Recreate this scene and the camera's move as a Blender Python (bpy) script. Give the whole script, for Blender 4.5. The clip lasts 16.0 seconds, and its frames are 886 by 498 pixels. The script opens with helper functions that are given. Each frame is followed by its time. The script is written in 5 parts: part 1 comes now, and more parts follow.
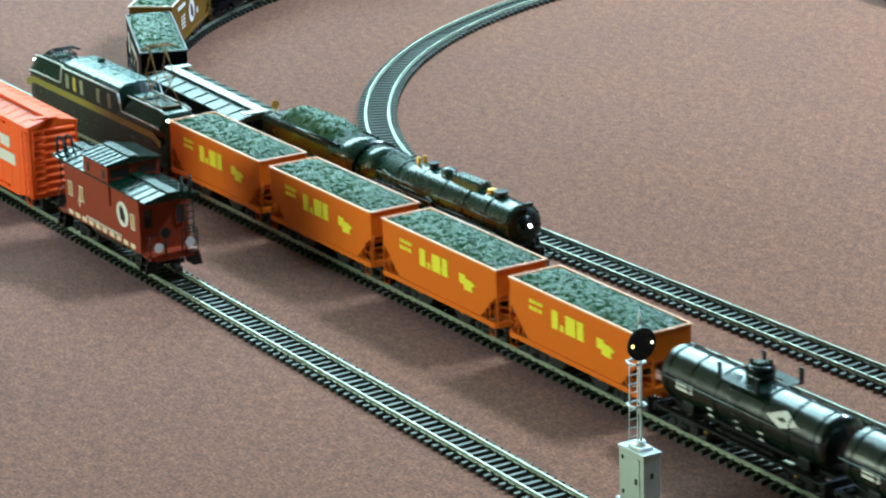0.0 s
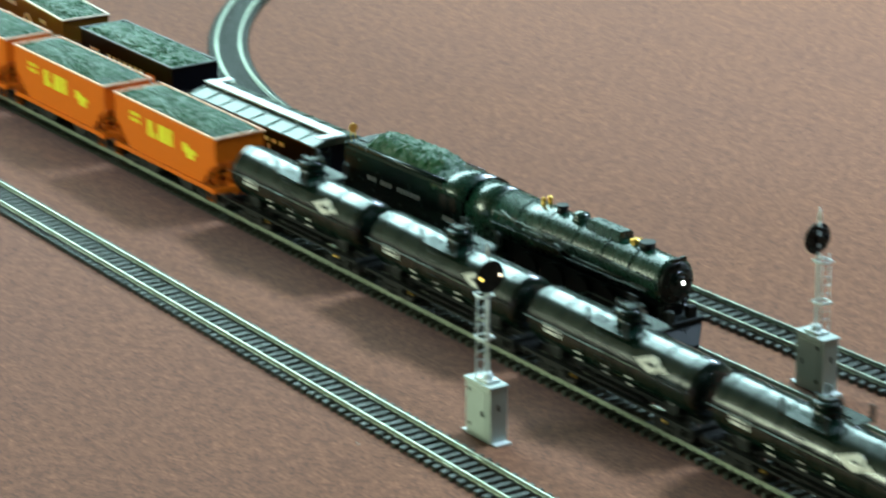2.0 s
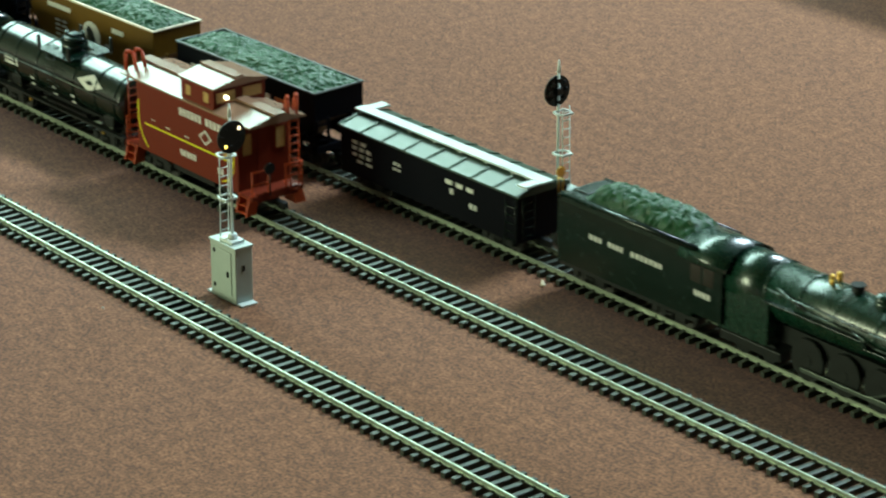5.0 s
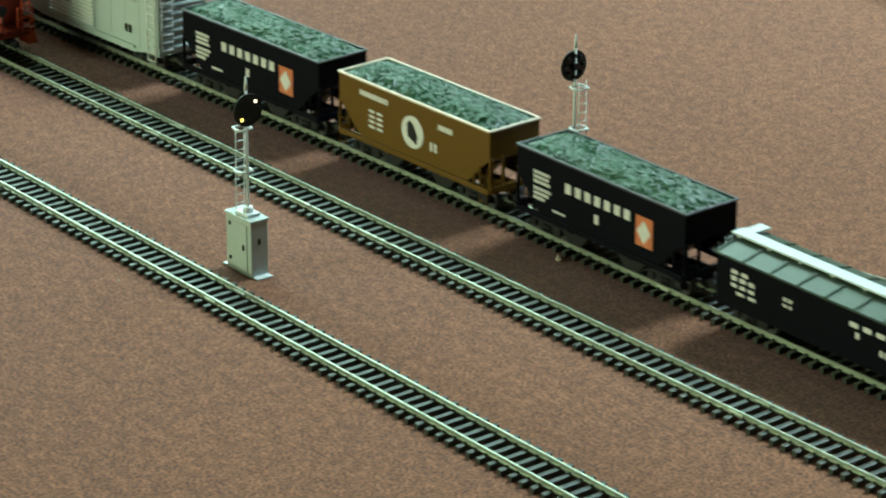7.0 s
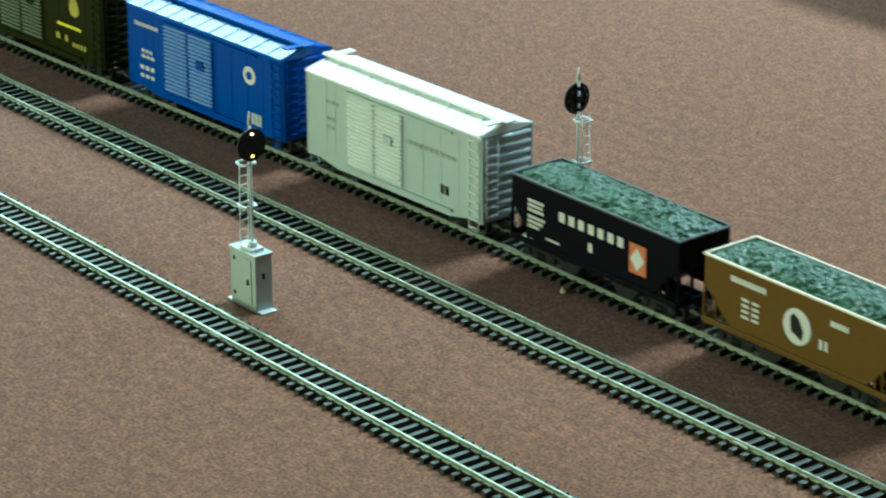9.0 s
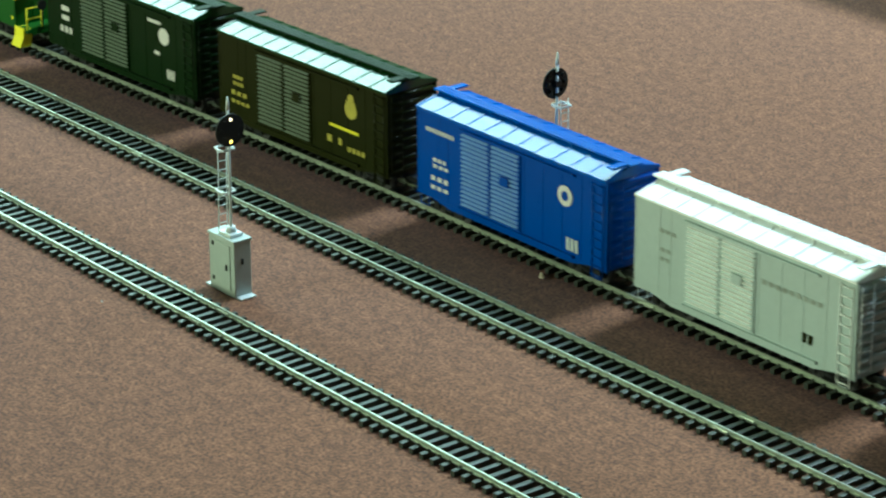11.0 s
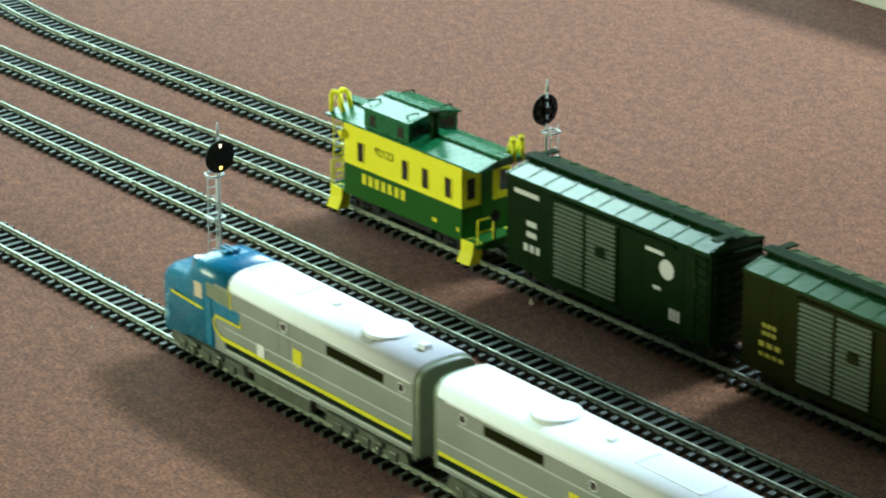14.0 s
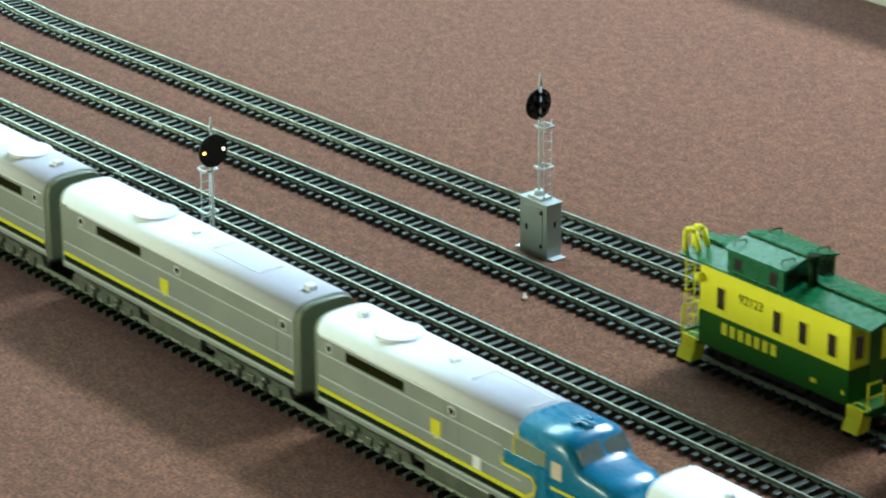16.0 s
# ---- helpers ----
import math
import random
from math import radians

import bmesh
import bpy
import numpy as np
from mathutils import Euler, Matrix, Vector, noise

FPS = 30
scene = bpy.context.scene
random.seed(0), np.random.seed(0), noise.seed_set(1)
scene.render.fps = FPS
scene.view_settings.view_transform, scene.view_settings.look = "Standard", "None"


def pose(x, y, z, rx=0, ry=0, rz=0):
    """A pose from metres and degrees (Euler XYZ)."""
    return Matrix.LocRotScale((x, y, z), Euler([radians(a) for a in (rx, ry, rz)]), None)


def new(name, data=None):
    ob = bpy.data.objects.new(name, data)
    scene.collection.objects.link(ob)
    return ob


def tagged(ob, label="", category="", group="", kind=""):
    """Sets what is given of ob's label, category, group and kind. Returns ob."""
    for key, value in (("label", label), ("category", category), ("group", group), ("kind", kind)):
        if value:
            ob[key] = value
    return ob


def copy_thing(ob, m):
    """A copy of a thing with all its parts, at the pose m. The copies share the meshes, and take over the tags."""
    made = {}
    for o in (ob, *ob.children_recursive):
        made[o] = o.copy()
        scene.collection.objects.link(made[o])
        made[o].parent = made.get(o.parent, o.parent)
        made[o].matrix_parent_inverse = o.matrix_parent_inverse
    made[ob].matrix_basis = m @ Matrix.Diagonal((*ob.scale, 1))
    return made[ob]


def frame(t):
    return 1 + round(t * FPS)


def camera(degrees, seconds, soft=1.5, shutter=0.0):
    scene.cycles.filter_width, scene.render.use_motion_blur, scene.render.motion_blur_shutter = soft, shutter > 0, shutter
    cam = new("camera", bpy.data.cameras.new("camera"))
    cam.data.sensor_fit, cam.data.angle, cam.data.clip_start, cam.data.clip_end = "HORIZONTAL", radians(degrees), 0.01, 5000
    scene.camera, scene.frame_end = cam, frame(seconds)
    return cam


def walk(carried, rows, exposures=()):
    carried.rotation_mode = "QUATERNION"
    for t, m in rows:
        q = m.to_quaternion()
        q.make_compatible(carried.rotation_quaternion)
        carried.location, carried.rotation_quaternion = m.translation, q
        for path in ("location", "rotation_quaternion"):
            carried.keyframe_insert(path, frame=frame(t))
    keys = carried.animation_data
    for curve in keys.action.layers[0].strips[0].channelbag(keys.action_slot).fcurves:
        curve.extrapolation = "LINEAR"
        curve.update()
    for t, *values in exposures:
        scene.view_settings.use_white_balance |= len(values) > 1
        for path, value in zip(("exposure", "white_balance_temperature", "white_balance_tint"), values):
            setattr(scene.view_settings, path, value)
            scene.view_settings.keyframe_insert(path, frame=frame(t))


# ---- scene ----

# Camera: stands on the floor's edge, turns only.
EYE = (1.2094, -0.8478, 0.616)
TURNS = [
    (0.0, 72.250, 1.847, 58.219), (0.5, 72.194, 1.600, 58.199), (1.0, 72.079, 1.462, 58.171),
    (1.5, 71.862, 1.195, 57.837), (2.0, 70.938, 0.274, 55.813), (2.5, 69.713, -0.214, 53.663),
    (3.0, 68.516, -0.583, 51.906), (3.5, 68.043, -0.270, 50.521), (3.7, 68.258, -0.242, 50.511),
    (5.8, 68.103, 0.087, 51.003), (6.0, 67.993, 0.112, 51.013), (6.5, 67.828, -0.071, 51.151),
    (7.0, 67.837, -0.174, 51.247), (7.5, 68.053, -0.237, 51.303), (8.0, 68.319, -0.093, 51.310),
    (8.5, 68.458, 0.293, 51.137), (9.0, 68.453, 0.201, 51.182), (11.5, 68.151, 0.153, 50.735),
    (12.0, 68.193, 0.152, 50.738), (12.5, 68.433, 0.135, 50.759), (13.0, 68.562, 0.151, 50.710),
    (13.5, 68.626, 0.069, 50.710), (14.0, 68.664, 0.051, 50.617), (14.5, 68.632, 0.095, 50.612),
    (15.0, 68.610, -0.002, 50.648), (15.5, 68.625, 0.031, 50.610), (16.0, 68.559, 0.000, 50.506)]
cam = camera(16.225, 16.0, soft=2.15, shutter=0.5)
walk(cam, [(t, pose(*EYE, rx, ry, rz)) for t, rx, ry, rz in TURNS],
     exposures=[(0.0, 0.12, 5150, 2), (1.5, 0.10, 5250, 1), (2.5, -0.02, 5650, -4), (3.5, -0.10, 5900, -8), (7.0, -0.07, 5850, -9),
                (9.0, -0.03, 5300, -10), (12.5, -0.04, 5550, -6), (14.5, -0.10, 5600, 2), (16.0, -0.20, 5500, 5)])

# Light: ceiling lamps of the room, and a little light from all round.
world = bpy.data.worlds.new("room_light")
scene.world = world
world.use_nodes = True
world.node_tree.nodes["Background"].inputs[0].default_value = (0.85, 0.95, 1.0, 1)
world.node_tree.nodes["Background"].inputs[1].default_value = 0.0


def ceiling_lamp(x, y, sx, sy, watts, colour):
    lamp = bpy.data.lights.new("ceiling_lamp", "AREA")
    lamp.shape, lamp.size, lamp.size_y, lamp.energy, lamp.color = "RECTANGLE", sx, sy, watts, colour
    ob = new("ceiling_lamp", lamp)
    ob.matrix_basis = pose(x, y, 2.42)
    return ob


ceiling_lamp(0.0, 2.4, 1.2, 0.6, 275, (0.82, 0.90, 1.0))
ceiling_lamp(-4.35, 1.5, 3.7, 3.4, 470, (0.78, 1.0, 0.90))

# Soft fill added behind the camera, in an invented opening of the unseen wall.
front_fill = bpy.data.lights.new("front_fill", "AREA")
front_fill.shape, front_fill.size, front_fill.size_y = "RECTANGLE", 4.4, 1.5
front_fill.energy, front_fill.color = 425, (0.97, 0.95, 0.62)
new("front_fill", front_fill).matrix_basis = pose(-3.4, -5.97, 1.1, 90, 0, 0)


# ---- materials ----
def material(name, colour, rough=0.5, metal=0.0, vary=0.12, scale=260.0, bump=0.0, glow=0.0, coat=0.0, fine=1400.0, spec=0.5):
    m = bpy.data.materials.new(name)
    m.use_nodes = True
    nt = m.node_tree
    b = nt.nodes["Principled BSDF"]
    co = nt.nodes.new("ShaderNodeTexCoord")
    n1, n2 = nt.nodes.new("ShaderNodeTexNoise"), nt.nodes.new("ShaderNodeTexNoise")
    n1.inputs["Scale"].default_value, n2.inputs["Scale"].default_value = scale, fine
    n1.inputs["Detail"].default_value = 4
    add = nt.nodes.new("ShaderNodeMath")
    add.operation = "ADD"
    for n in (n1, n2):
        nt.links.new(co.outputs["Object"], n.inputs["Vector"])
    nt.links.new(n1.outputs["Fac"], add.inputs[0])
    nt.links.new(n2.outputs["Fac"], add.inputs[1])
    ramp = nt.nodes.new("ShaderNodeMapRange")
    ramp.inputs["From Min"].default_value, ramp.inputs["From Max"].default_value = 0.6, 1.4
    ramp.inputs["To Min"].default_value, ramp.inputs["To Max"].default_value = 1 - vary, 1 + vary
    nt.links.new(add.outputs[0], ramp.inputs["Value"])
    mul = nt.nodes.new("ShaderNodeVectorMath")
    mul.operation = "SCALE"
    mul.inputs[0].default_value = colour
    nt.links.new(ramp.outputs["Result"], mul.inputs["Scale"])
    nt.links.new(mul.outputs[0], b.inputs["Base Color"])
    b.inputs["Roughness"].default_value, b.inputs["Metallic"].default_value = rough, metal
    b.inputs["Coat Weight"].default_value = coat
    b.inputs["Specular IOR Level"].default_value = spec
    rr = nt.nodes.new("ShaderNodeMapRange")
    rr.inputs["To Min"].default_value, rr.inputs["To Max"].default_value = max(rough - 0.08, 0.03), min(rough + 0.12, 1)
    nt.links.new(n1.outputs["Fac"], rr.inputs["Value"])
    nt.links.new(rr.outputs["Result"], b.inputs["Roughness"])
    if bump:
        bp = nt.nodes.new("ShaderNodeBump")
        bp.inputs["Strength"].default_value, bp.inputs["Distance"].default_value = bump, 0.0006
        nt.links.new(add.outputs[0], bp.inputs["Height"])
        nt.links.new(bp.outputs[0], b.inputs["Normal"])
    if glow:
        b.inputs["Emission Color"].default_value = (*colour, 1)
        b.inputs["Emission Strength"].default_value = glow
    return m


def carpet_material():
    """Short cut pile: broad tone drift, soft blotches of a few millimetres, and single tufts."""
    m = material("carpet_pile", (0.180, 0.086, 0.035), 0.95, vary=0.12, scale=9, fine=60)
    nt = m.node_tree
    b = nt.nodes["Principled BSDF"]
    co = next(n for n in nt.nodes if n.type == "TEX_COORD")
    colour = b.inputs["Base Color"].links[0].from_socket
    for scale, detail, lo, hi, dark, light in ((150, 3, 0.36, 0.64, (0.78, 0.76, 0.66, 1), (1.16, 1.14, 1.14, 1)),
                                               (520, 3, 0.36, 0.62, (0.52, 0.52, 0.40, 1), (1.30, 1.27, 1.28, 1)),
                                               (1000, 1, 0.25, 0.38, (0.45, 0.45, 0.42, 1), (1.0, 1.0, 1.0, 1))):
        fleck = nt.nodes.new("ShaderNodeTexNoise")
        fleck.inputs["Scale"].default_value, fleck.inputs["Detail"].default_value = scale, detail
        nt.links.new(co.outputs["Object"], fleck.inputs["Vector"])
        ramp = nt.nodes.new("ShaderNodeValToRGB")
        ramp.color_ramp.elements[0].position, ramp.color_ramp.elements[0].color = lo, dark
        ramp.color_ramp.elements[1].position, ramp.color_ramp.elements[1].color = hi, light
        nt.links.new(fleck.outputs["Fac"], ramp.inputs[0])
        mix = nt.nodes.new("ShaderNodeVectorMath")
        mix.operation = "MULTIPLY"
        nt.links.new(colour, mix.inputs[0])
        nt.links.new(ramp.outputs[0], mix.inputs[1])
        colour = mix.outputs[0]
    nt.links.new(colour, b.inputs["Base Color"])
    b.inputs["Sheen Weight"].default_value, b.inputs["Sheen Roughness"].default_value = 0.23, 0.45
    b.inputs["Sheen Tint"].default_value = (0.84, 0.65, 1.0, 1)
    b.inputs["Specular IOR Level"].default_value = 0.08
    return m


M = dict(
    carpet=carpet_material(),
    plaster=material("wall_plaster", (0.16, 0.17, 0.15), 0.9, vary=0.05, scale=3, fine=60, bump=0.1),
    rail=material("nickel_silver", (0.391, 0.433, 0.34), 0.38, 0.85, vary=0.15),
    tie=material("tie_plastic", (0.0256, 0.032, 0.0224), 0.42, vary=0.35, spec=0.35),
    black=material("black_plastic", (0.0056, 0.0077, 0.0063), 0.45, vary=0.3, spec=0.3),
    gloss_black=material("black_enamel", (0.004, 0.012, 0.008), 0.22, vary=0.25, spec=0.4),
    tank_black=material("tank_enamel", (0.003, 0.010, 0.006), 0.19, vary=0.2, spec=0.9),
    boiler=material("boiler_enamel", (0.006, 0.026, 0.014), 0.25, vary=0.3, spec=0.75),
    faded_yellow=material("faded_yellow_print", (0.42, 0.37, 0.03), 0.5, vary=0.15),
    truck=material("truck_plastic", (0.0049, 0.0063, 0.0049), 0.5, vary=0.3, spec=0.3),
    wheel=material("wheel_steel", (0.05, 0.05, 0.045), 0.4, 0.3),
    coal=material("coal", (0.0158, 0.0714, 0.0211), 0.3, vary=0.6, scale=420, bump=0.6, spec=0.4),
    orange=material("orange_paint", (0.604, 0.14, 0.0024), 0.42, vary=0.06, spec=0.12),
    rim=material("pale_rim", (0.722, 0.357, 0.17), 0.4, vary=0.08),
    yellow=material("yellow_print", (0.78, 0.74, 0.02), 0.5, vary=0.06, spec=0.2),
    white=material("white_print", (0.66, 0.66, 0.616), 0.5, vary=0.06),
    grey_edge=material("dark_grey_rim", (0.03, 0.035, 0.032), 0.4, vary=0.2),
    cream=material("cream_print", (0.72, 0.62, 0.45), 0.5, vary=0.06),
    navy=material("black_hopper_paint", (0.002, 0.0025, 0.005), 0.5, vary=0.2, spec=0.06),
    brown=material("brown_orange_paint", (0.118, 0.0615, 0.00328), 0.45, vary=0.12, spec=0.2),
    emblem=material("emblem_orange", (0.55, 0.16, 0.05), 0.5),
    silver=material("silver_paint", (0.62, 0.68, 0.64), 0.32, 0.05, vary=0.05),
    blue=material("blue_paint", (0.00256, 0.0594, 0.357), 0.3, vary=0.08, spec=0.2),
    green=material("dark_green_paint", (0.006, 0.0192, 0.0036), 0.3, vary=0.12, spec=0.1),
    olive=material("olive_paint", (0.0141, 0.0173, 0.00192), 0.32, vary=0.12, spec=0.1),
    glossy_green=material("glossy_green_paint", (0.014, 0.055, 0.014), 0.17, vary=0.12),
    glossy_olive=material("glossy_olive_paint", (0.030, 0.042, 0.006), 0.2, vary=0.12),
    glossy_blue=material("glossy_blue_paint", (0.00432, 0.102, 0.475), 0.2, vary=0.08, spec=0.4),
    teal_roof=material("teal_grey_roof_paint", (0.07, 0.14, 0.12), 0.25, vary=0.1),
    roof_green=material("roof_green_paint", (0.018, 0.135, 0.045), 0.26, vary=0.1),
    body_green=material("caboose_green_paint", (0.016, 0.095, 0.006), 0.45, vary=0.1, spec=0.2),
    bright_yellow=material("bright_yellow_paint", (0.95, 0.90, 0.02), 0.42, vary=0.04, spec=0.2),
    red=material("caboose_red_paint", (0.128, 0.017, 0.0051), 0.42, vary=0.1, spec=0.2),
    tan=material("roof_tan_paint", (0.255, 0.153, 0.0978), 0.2, vary=0.08),
    ladder_red=material("ladder_red_paint", (0.4, 0.06, 0.016), 0.4, vary=0.1, spec=0.25),
    maroon=material("maroon_paint", (0.216, 0.0324, 0.0081), 0.45, vary=0.1, spec=0.25),
    vermilion=material("vermilion_paint", (0.791, 0.112, 0.00688), 0.45, vary=0.06, spec=0.25),
    # Door ribs of the blue and green cars, lamp glints put into their colour.
    rib_blue=material("blue_rib_glint", (0.30, 0.48, 0.78), 0.3, vary=0.08),
    rib_green=material("green_rib_glint", (0.22, 0.27, 0.20), 0.3, vary=0.1),
    # Silver car's ribs, roof, ladders with overhead light painted in; plain white elsewhere.
    rib_silver=material("lit_silver_and_white", (0.90, 0.93, 0.88), 0.3, vary=0.05),
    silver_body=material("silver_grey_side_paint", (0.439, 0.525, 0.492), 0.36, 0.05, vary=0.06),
    soot=material("matt_soot_black", (0.004, 0.006, 0.005), 0.55, vary=0.3, spec=0.14),
    dark_rod=material("dark_steel", (0.10, 0.12, 0.10), 0.35, 0.6, vary=0.2),
    low_roof=material("dark_roof_enamel", (0.04, 0.065, 0.04), 0.33, vary=0.2),
    glass=material("dark_window", (0.03, 0.025, 0.02), 0.12, vary=0.1),
    # Windscreen of the cab units, a pale reflection put into the glass colour.
    pale_glass=material("cab_glass_reflection", (0.26, 0.30, 0.24), 0.12, vary=0.2),
    amber_glass=material("warm_window", (0.45, 0.30, 0.10), 0.3, vary=0.2),
    teal=material("teal_blue_paint", (0.022, 0.21, 0.36), 0.26, vary=0.06, coat=0.3),
    pa_silver=material("locomotive_silver", (0.88, 0.92, 0.90), 0.52, 0.0, vary=0.04, spec=0.25),
    pa_grey=material("locomotive_grey", (0.327, 0.37, 0.318), 0.36, 0.2, vary=0.14, scale=45),
    gg=material("brunswick_green", (0.005, 0.018, 0.010), 0.22, vary=0.2, spec=0.35),
    end_olive=material("olive_grey_end", (0.24, 0.29, 0.19), 0.35, vary=0.2),
    frame_grey=material("truck_grey", (0.13, 0.15, 0.11), 0.32, 0.3, vary=0.45),
    gold_band=material("olive_gold_band", (0.20, 0.19, 0.015), 0.4, vary=0.15),
    worn_brass=material("worn_brown_brass", (0.16, 0.10, 0.03), 0.4, 0.5, vary=0.3),
    gold=material("brass", (0.75, 0.48, 0.10), 0.3, 0.9),
    grey=material("signal_grey", (0.4, 0.464, 0.416), 0.4, 0.1, vary=0.06),
    lamp_white=material("lit_lamp", (1.0, 0.72, 0.42), 0.4, glow=5.0),
    lamp_amber=material("lit_amber_lamp", (1.0, 0.62, 0.10), 0.4, glow=6.0),
    lamp_head=material("lit_headlight", (1.0, 0.92, 0.72), 0.4, glow=10.0),
)

# ---- mesh helpers, in millimetres ----
K = 0.001


def box(bm, x0, x1, y0, y1, z0, z1, bevel=0.0):
    g = bmesh.ops.create_cube(bm, size=1.0, matrix=Matrix.Translation(
        ((x0 + x1) / 2 * K, (y0 + y1) / 2 * K, (z0 + z1) / 2 * K)) @ Matrix.Diagonal(
        (abs(x1 - x0) * K, abs(y1 - y0) * K, abs(z1 - z0) * K, 1)))
    if bevel:
        edges = list({e for v in g["verts"] for e in v.link_edges})
        bmesh.ops.bevel(bm, geom=edges, offset=bevel * K, segments=2, affect="EDGES", profile=0.5)
    return bm


def cyl(bm, p, q, r, r2=None, seg=16, ends=True):
    """A cylinder or cone from p to q."""
    a, b = Vector(p) * K, Vector(q) * K
    d = b - a
    m = Matrix.Translation((a + b) / 2) @ d.to_track_quat("Z", "Y").to_matrix().to_4x4()
    g = bmesh.ops.create_cone(bm, cap_ends=ends, segments=seg, radius1=r * K, radius2=(r if r2 is None else r2) * K,
                              depth=d.length, matrix=m)
    for v in g["verts"]:
        for f in v.link_faces:
            f.smooth = len(f.verts) == 4
    return bm


def ball(bm, p, r, sx=1, sy=1, sz=1, seg=14):
    g = bmesh.ops.create_uvsphere(bm, u_segments=seg, v_segments=max(6, seg // 2), radius=r * K,
                                  matrix=Matrix.Translation(Vector(p) * K) @ Matrix.Diagonal((sx, sy, sz, 1)))
    for v in g["verts"]:
        for f in v.link_faces:
            f.smooth = True
    return bm


def loft(bm, sections, smooth=True, caps=True):
    """Rings of equal length, joined in order; each a list of (x, y, z)."""
    rings = [[bm.verts.new(Vector(p) * K) for p in s] for s in sections]
    n = len(rings[0])
    for a, b in zip(rings, rings[1:]):
        for i in range(n):
            f = bm.faces.new((a[i], a[(i + 1) % n], b[(i + 1) % n], b[i]))
            f.smooth = smooth
    if caps:
        bm.faces.new(rings[0])
        bm.faces.new(rings[-1])
    return bm


def prism_y(bm, outline, y0, y1):
    """An outline of (x, z) drawn out along y."""
    return loft(bm, [[(x, y0, z) for x, z in outline], [(x, y1, z) for x, z in outline]], False)


def prism_x(bm, outline, x0, x1, smooth=False):
    """An outline of (y, z) drawn out along x."""
    return loft(bm, [[(x0, y, z) for y, z in outline], [(x1, y, z) for y, z in outline]], smooth)


def wire(bm, pts, r=0.35, seg=6):
    for a, b in zip(pts, pts[1:]):
        cyl(bm, a, b, r, seg=seg)
    return bm


def mesh_of(name, bm, mat):
    bmesh.ops.recalc_face_normals(bm, faces=bm.faces)
    me = bpy.data.meshes.new(name)
    bm.to_mesh(me)
    bm.free()
    me.materials.append(M[mat])
    return me


def part(name, bm, mat, parent, label=""):
    me = mesh_of(name, bm, mat) if isinstance(bm, bmesh.types.BMesh) else bm
    ob = new(name, me)
    ob.parent = parent
    if label:
        ob["label"] = label
    return ob


def B():
    return bmesh.new()


def thing(name, label, category, group=""):
    ob = new(name)
    ob.empty_display_size = 0.01
    return tagged(ob, label, category, group)


def bars(bm, x0, x1, z, h, count, y, side=-1, fill=0.72):
    """Plain upright bars in place of letters, along a car's side."""
    step = (x1 - x0) / count
    for i in range(count):
        a = x0 + i * step
        box(bm, a, a + step * fill, y, y + side * 0.25, z, z + h)
    return bm


# ---- structure ----
def slab(name, x0, x1, y0, y1, z0, z1, mat, label, kind="structure"):
    bm = B()
    box(bm, x0 * 1000, x1 * 1000, y0 * 1000, y1 * 1000, z0 * 1000, z1 * 1000)
    ob = new(name, mesh_of(name, bm, mat))
    return tagged(ob, label, name.split("_")[0], kind=kind)


slab("floor", -7, 7, -6, 6, -0.1, 0, "carpet", "mauve brown speckled short pile carpet floor")
slab("ceiling", -7, 7, -6, 6, 2.5, 2.6, "plaster", "plain pale ceiling over the room")
slab("wall_north", -7, 7, 6, 6.1, 0, 2.5, "plaster", "plain pale painted wall of the room")
# South wall in pieces, round an opening added for the front fill.
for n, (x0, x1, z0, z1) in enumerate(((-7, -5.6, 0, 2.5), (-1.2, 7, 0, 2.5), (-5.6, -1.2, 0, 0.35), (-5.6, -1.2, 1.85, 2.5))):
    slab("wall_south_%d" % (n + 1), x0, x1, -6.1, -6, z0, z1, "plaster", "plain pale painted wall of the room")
slab("wall_west", -7.1, -7, -6, 6, 0, 2.5, "plaster", "plain pale painted wall of the room")
slab("wall_east", 7, 7.1, -6, 6, 0, 2.5, "plaster", "plain pale painted wall of the room")

# ---- tracks ----
RAIL_TOP = 5.5
T2_Y, T3_Y = 0.0835, 0.158
T3_X0, T3_R = -0.73, 0.457
T3_BEND, T3_SPAN, T3_DROP = 0.06, 0.66, 0.0165
T4_A, T4_B, T4_R = (-0.454, 0.2065), (0.12, 0.2235), 0.54


def on_t1(s):
    return s, -0.0303 - 0.011 * s, math.atan(-0.011)


def on_t2(s):
    return s, T2_Y, 0.0


def on_t3(s):
    """Nearly straight with a slight bend, then a quarter turn away, then straight; s is x on the straight."""
    if s >= T3_X0:
        d = min(max((T3_BEND - s) / T3_SPAN, 0), 1)
        return s, T3_Y - T3_DROP * d * d * (3 - 2 * d), math.atan(T3_DROP * 6 * d * (1 - d) / T3_SPAN)
    a, y = (T3_X0 - s) / T3_R, T3_Y - T3_DROP
    if a < math.pi / 2:
        return T3_X0 - T3_R * math.sin(a), y + T3_R * (1 - math.cos(a)), -a
    return T3_X0 - T3_R, y + T3_R + (a - math.pi / 2) * T3_R, -math.pi / 2


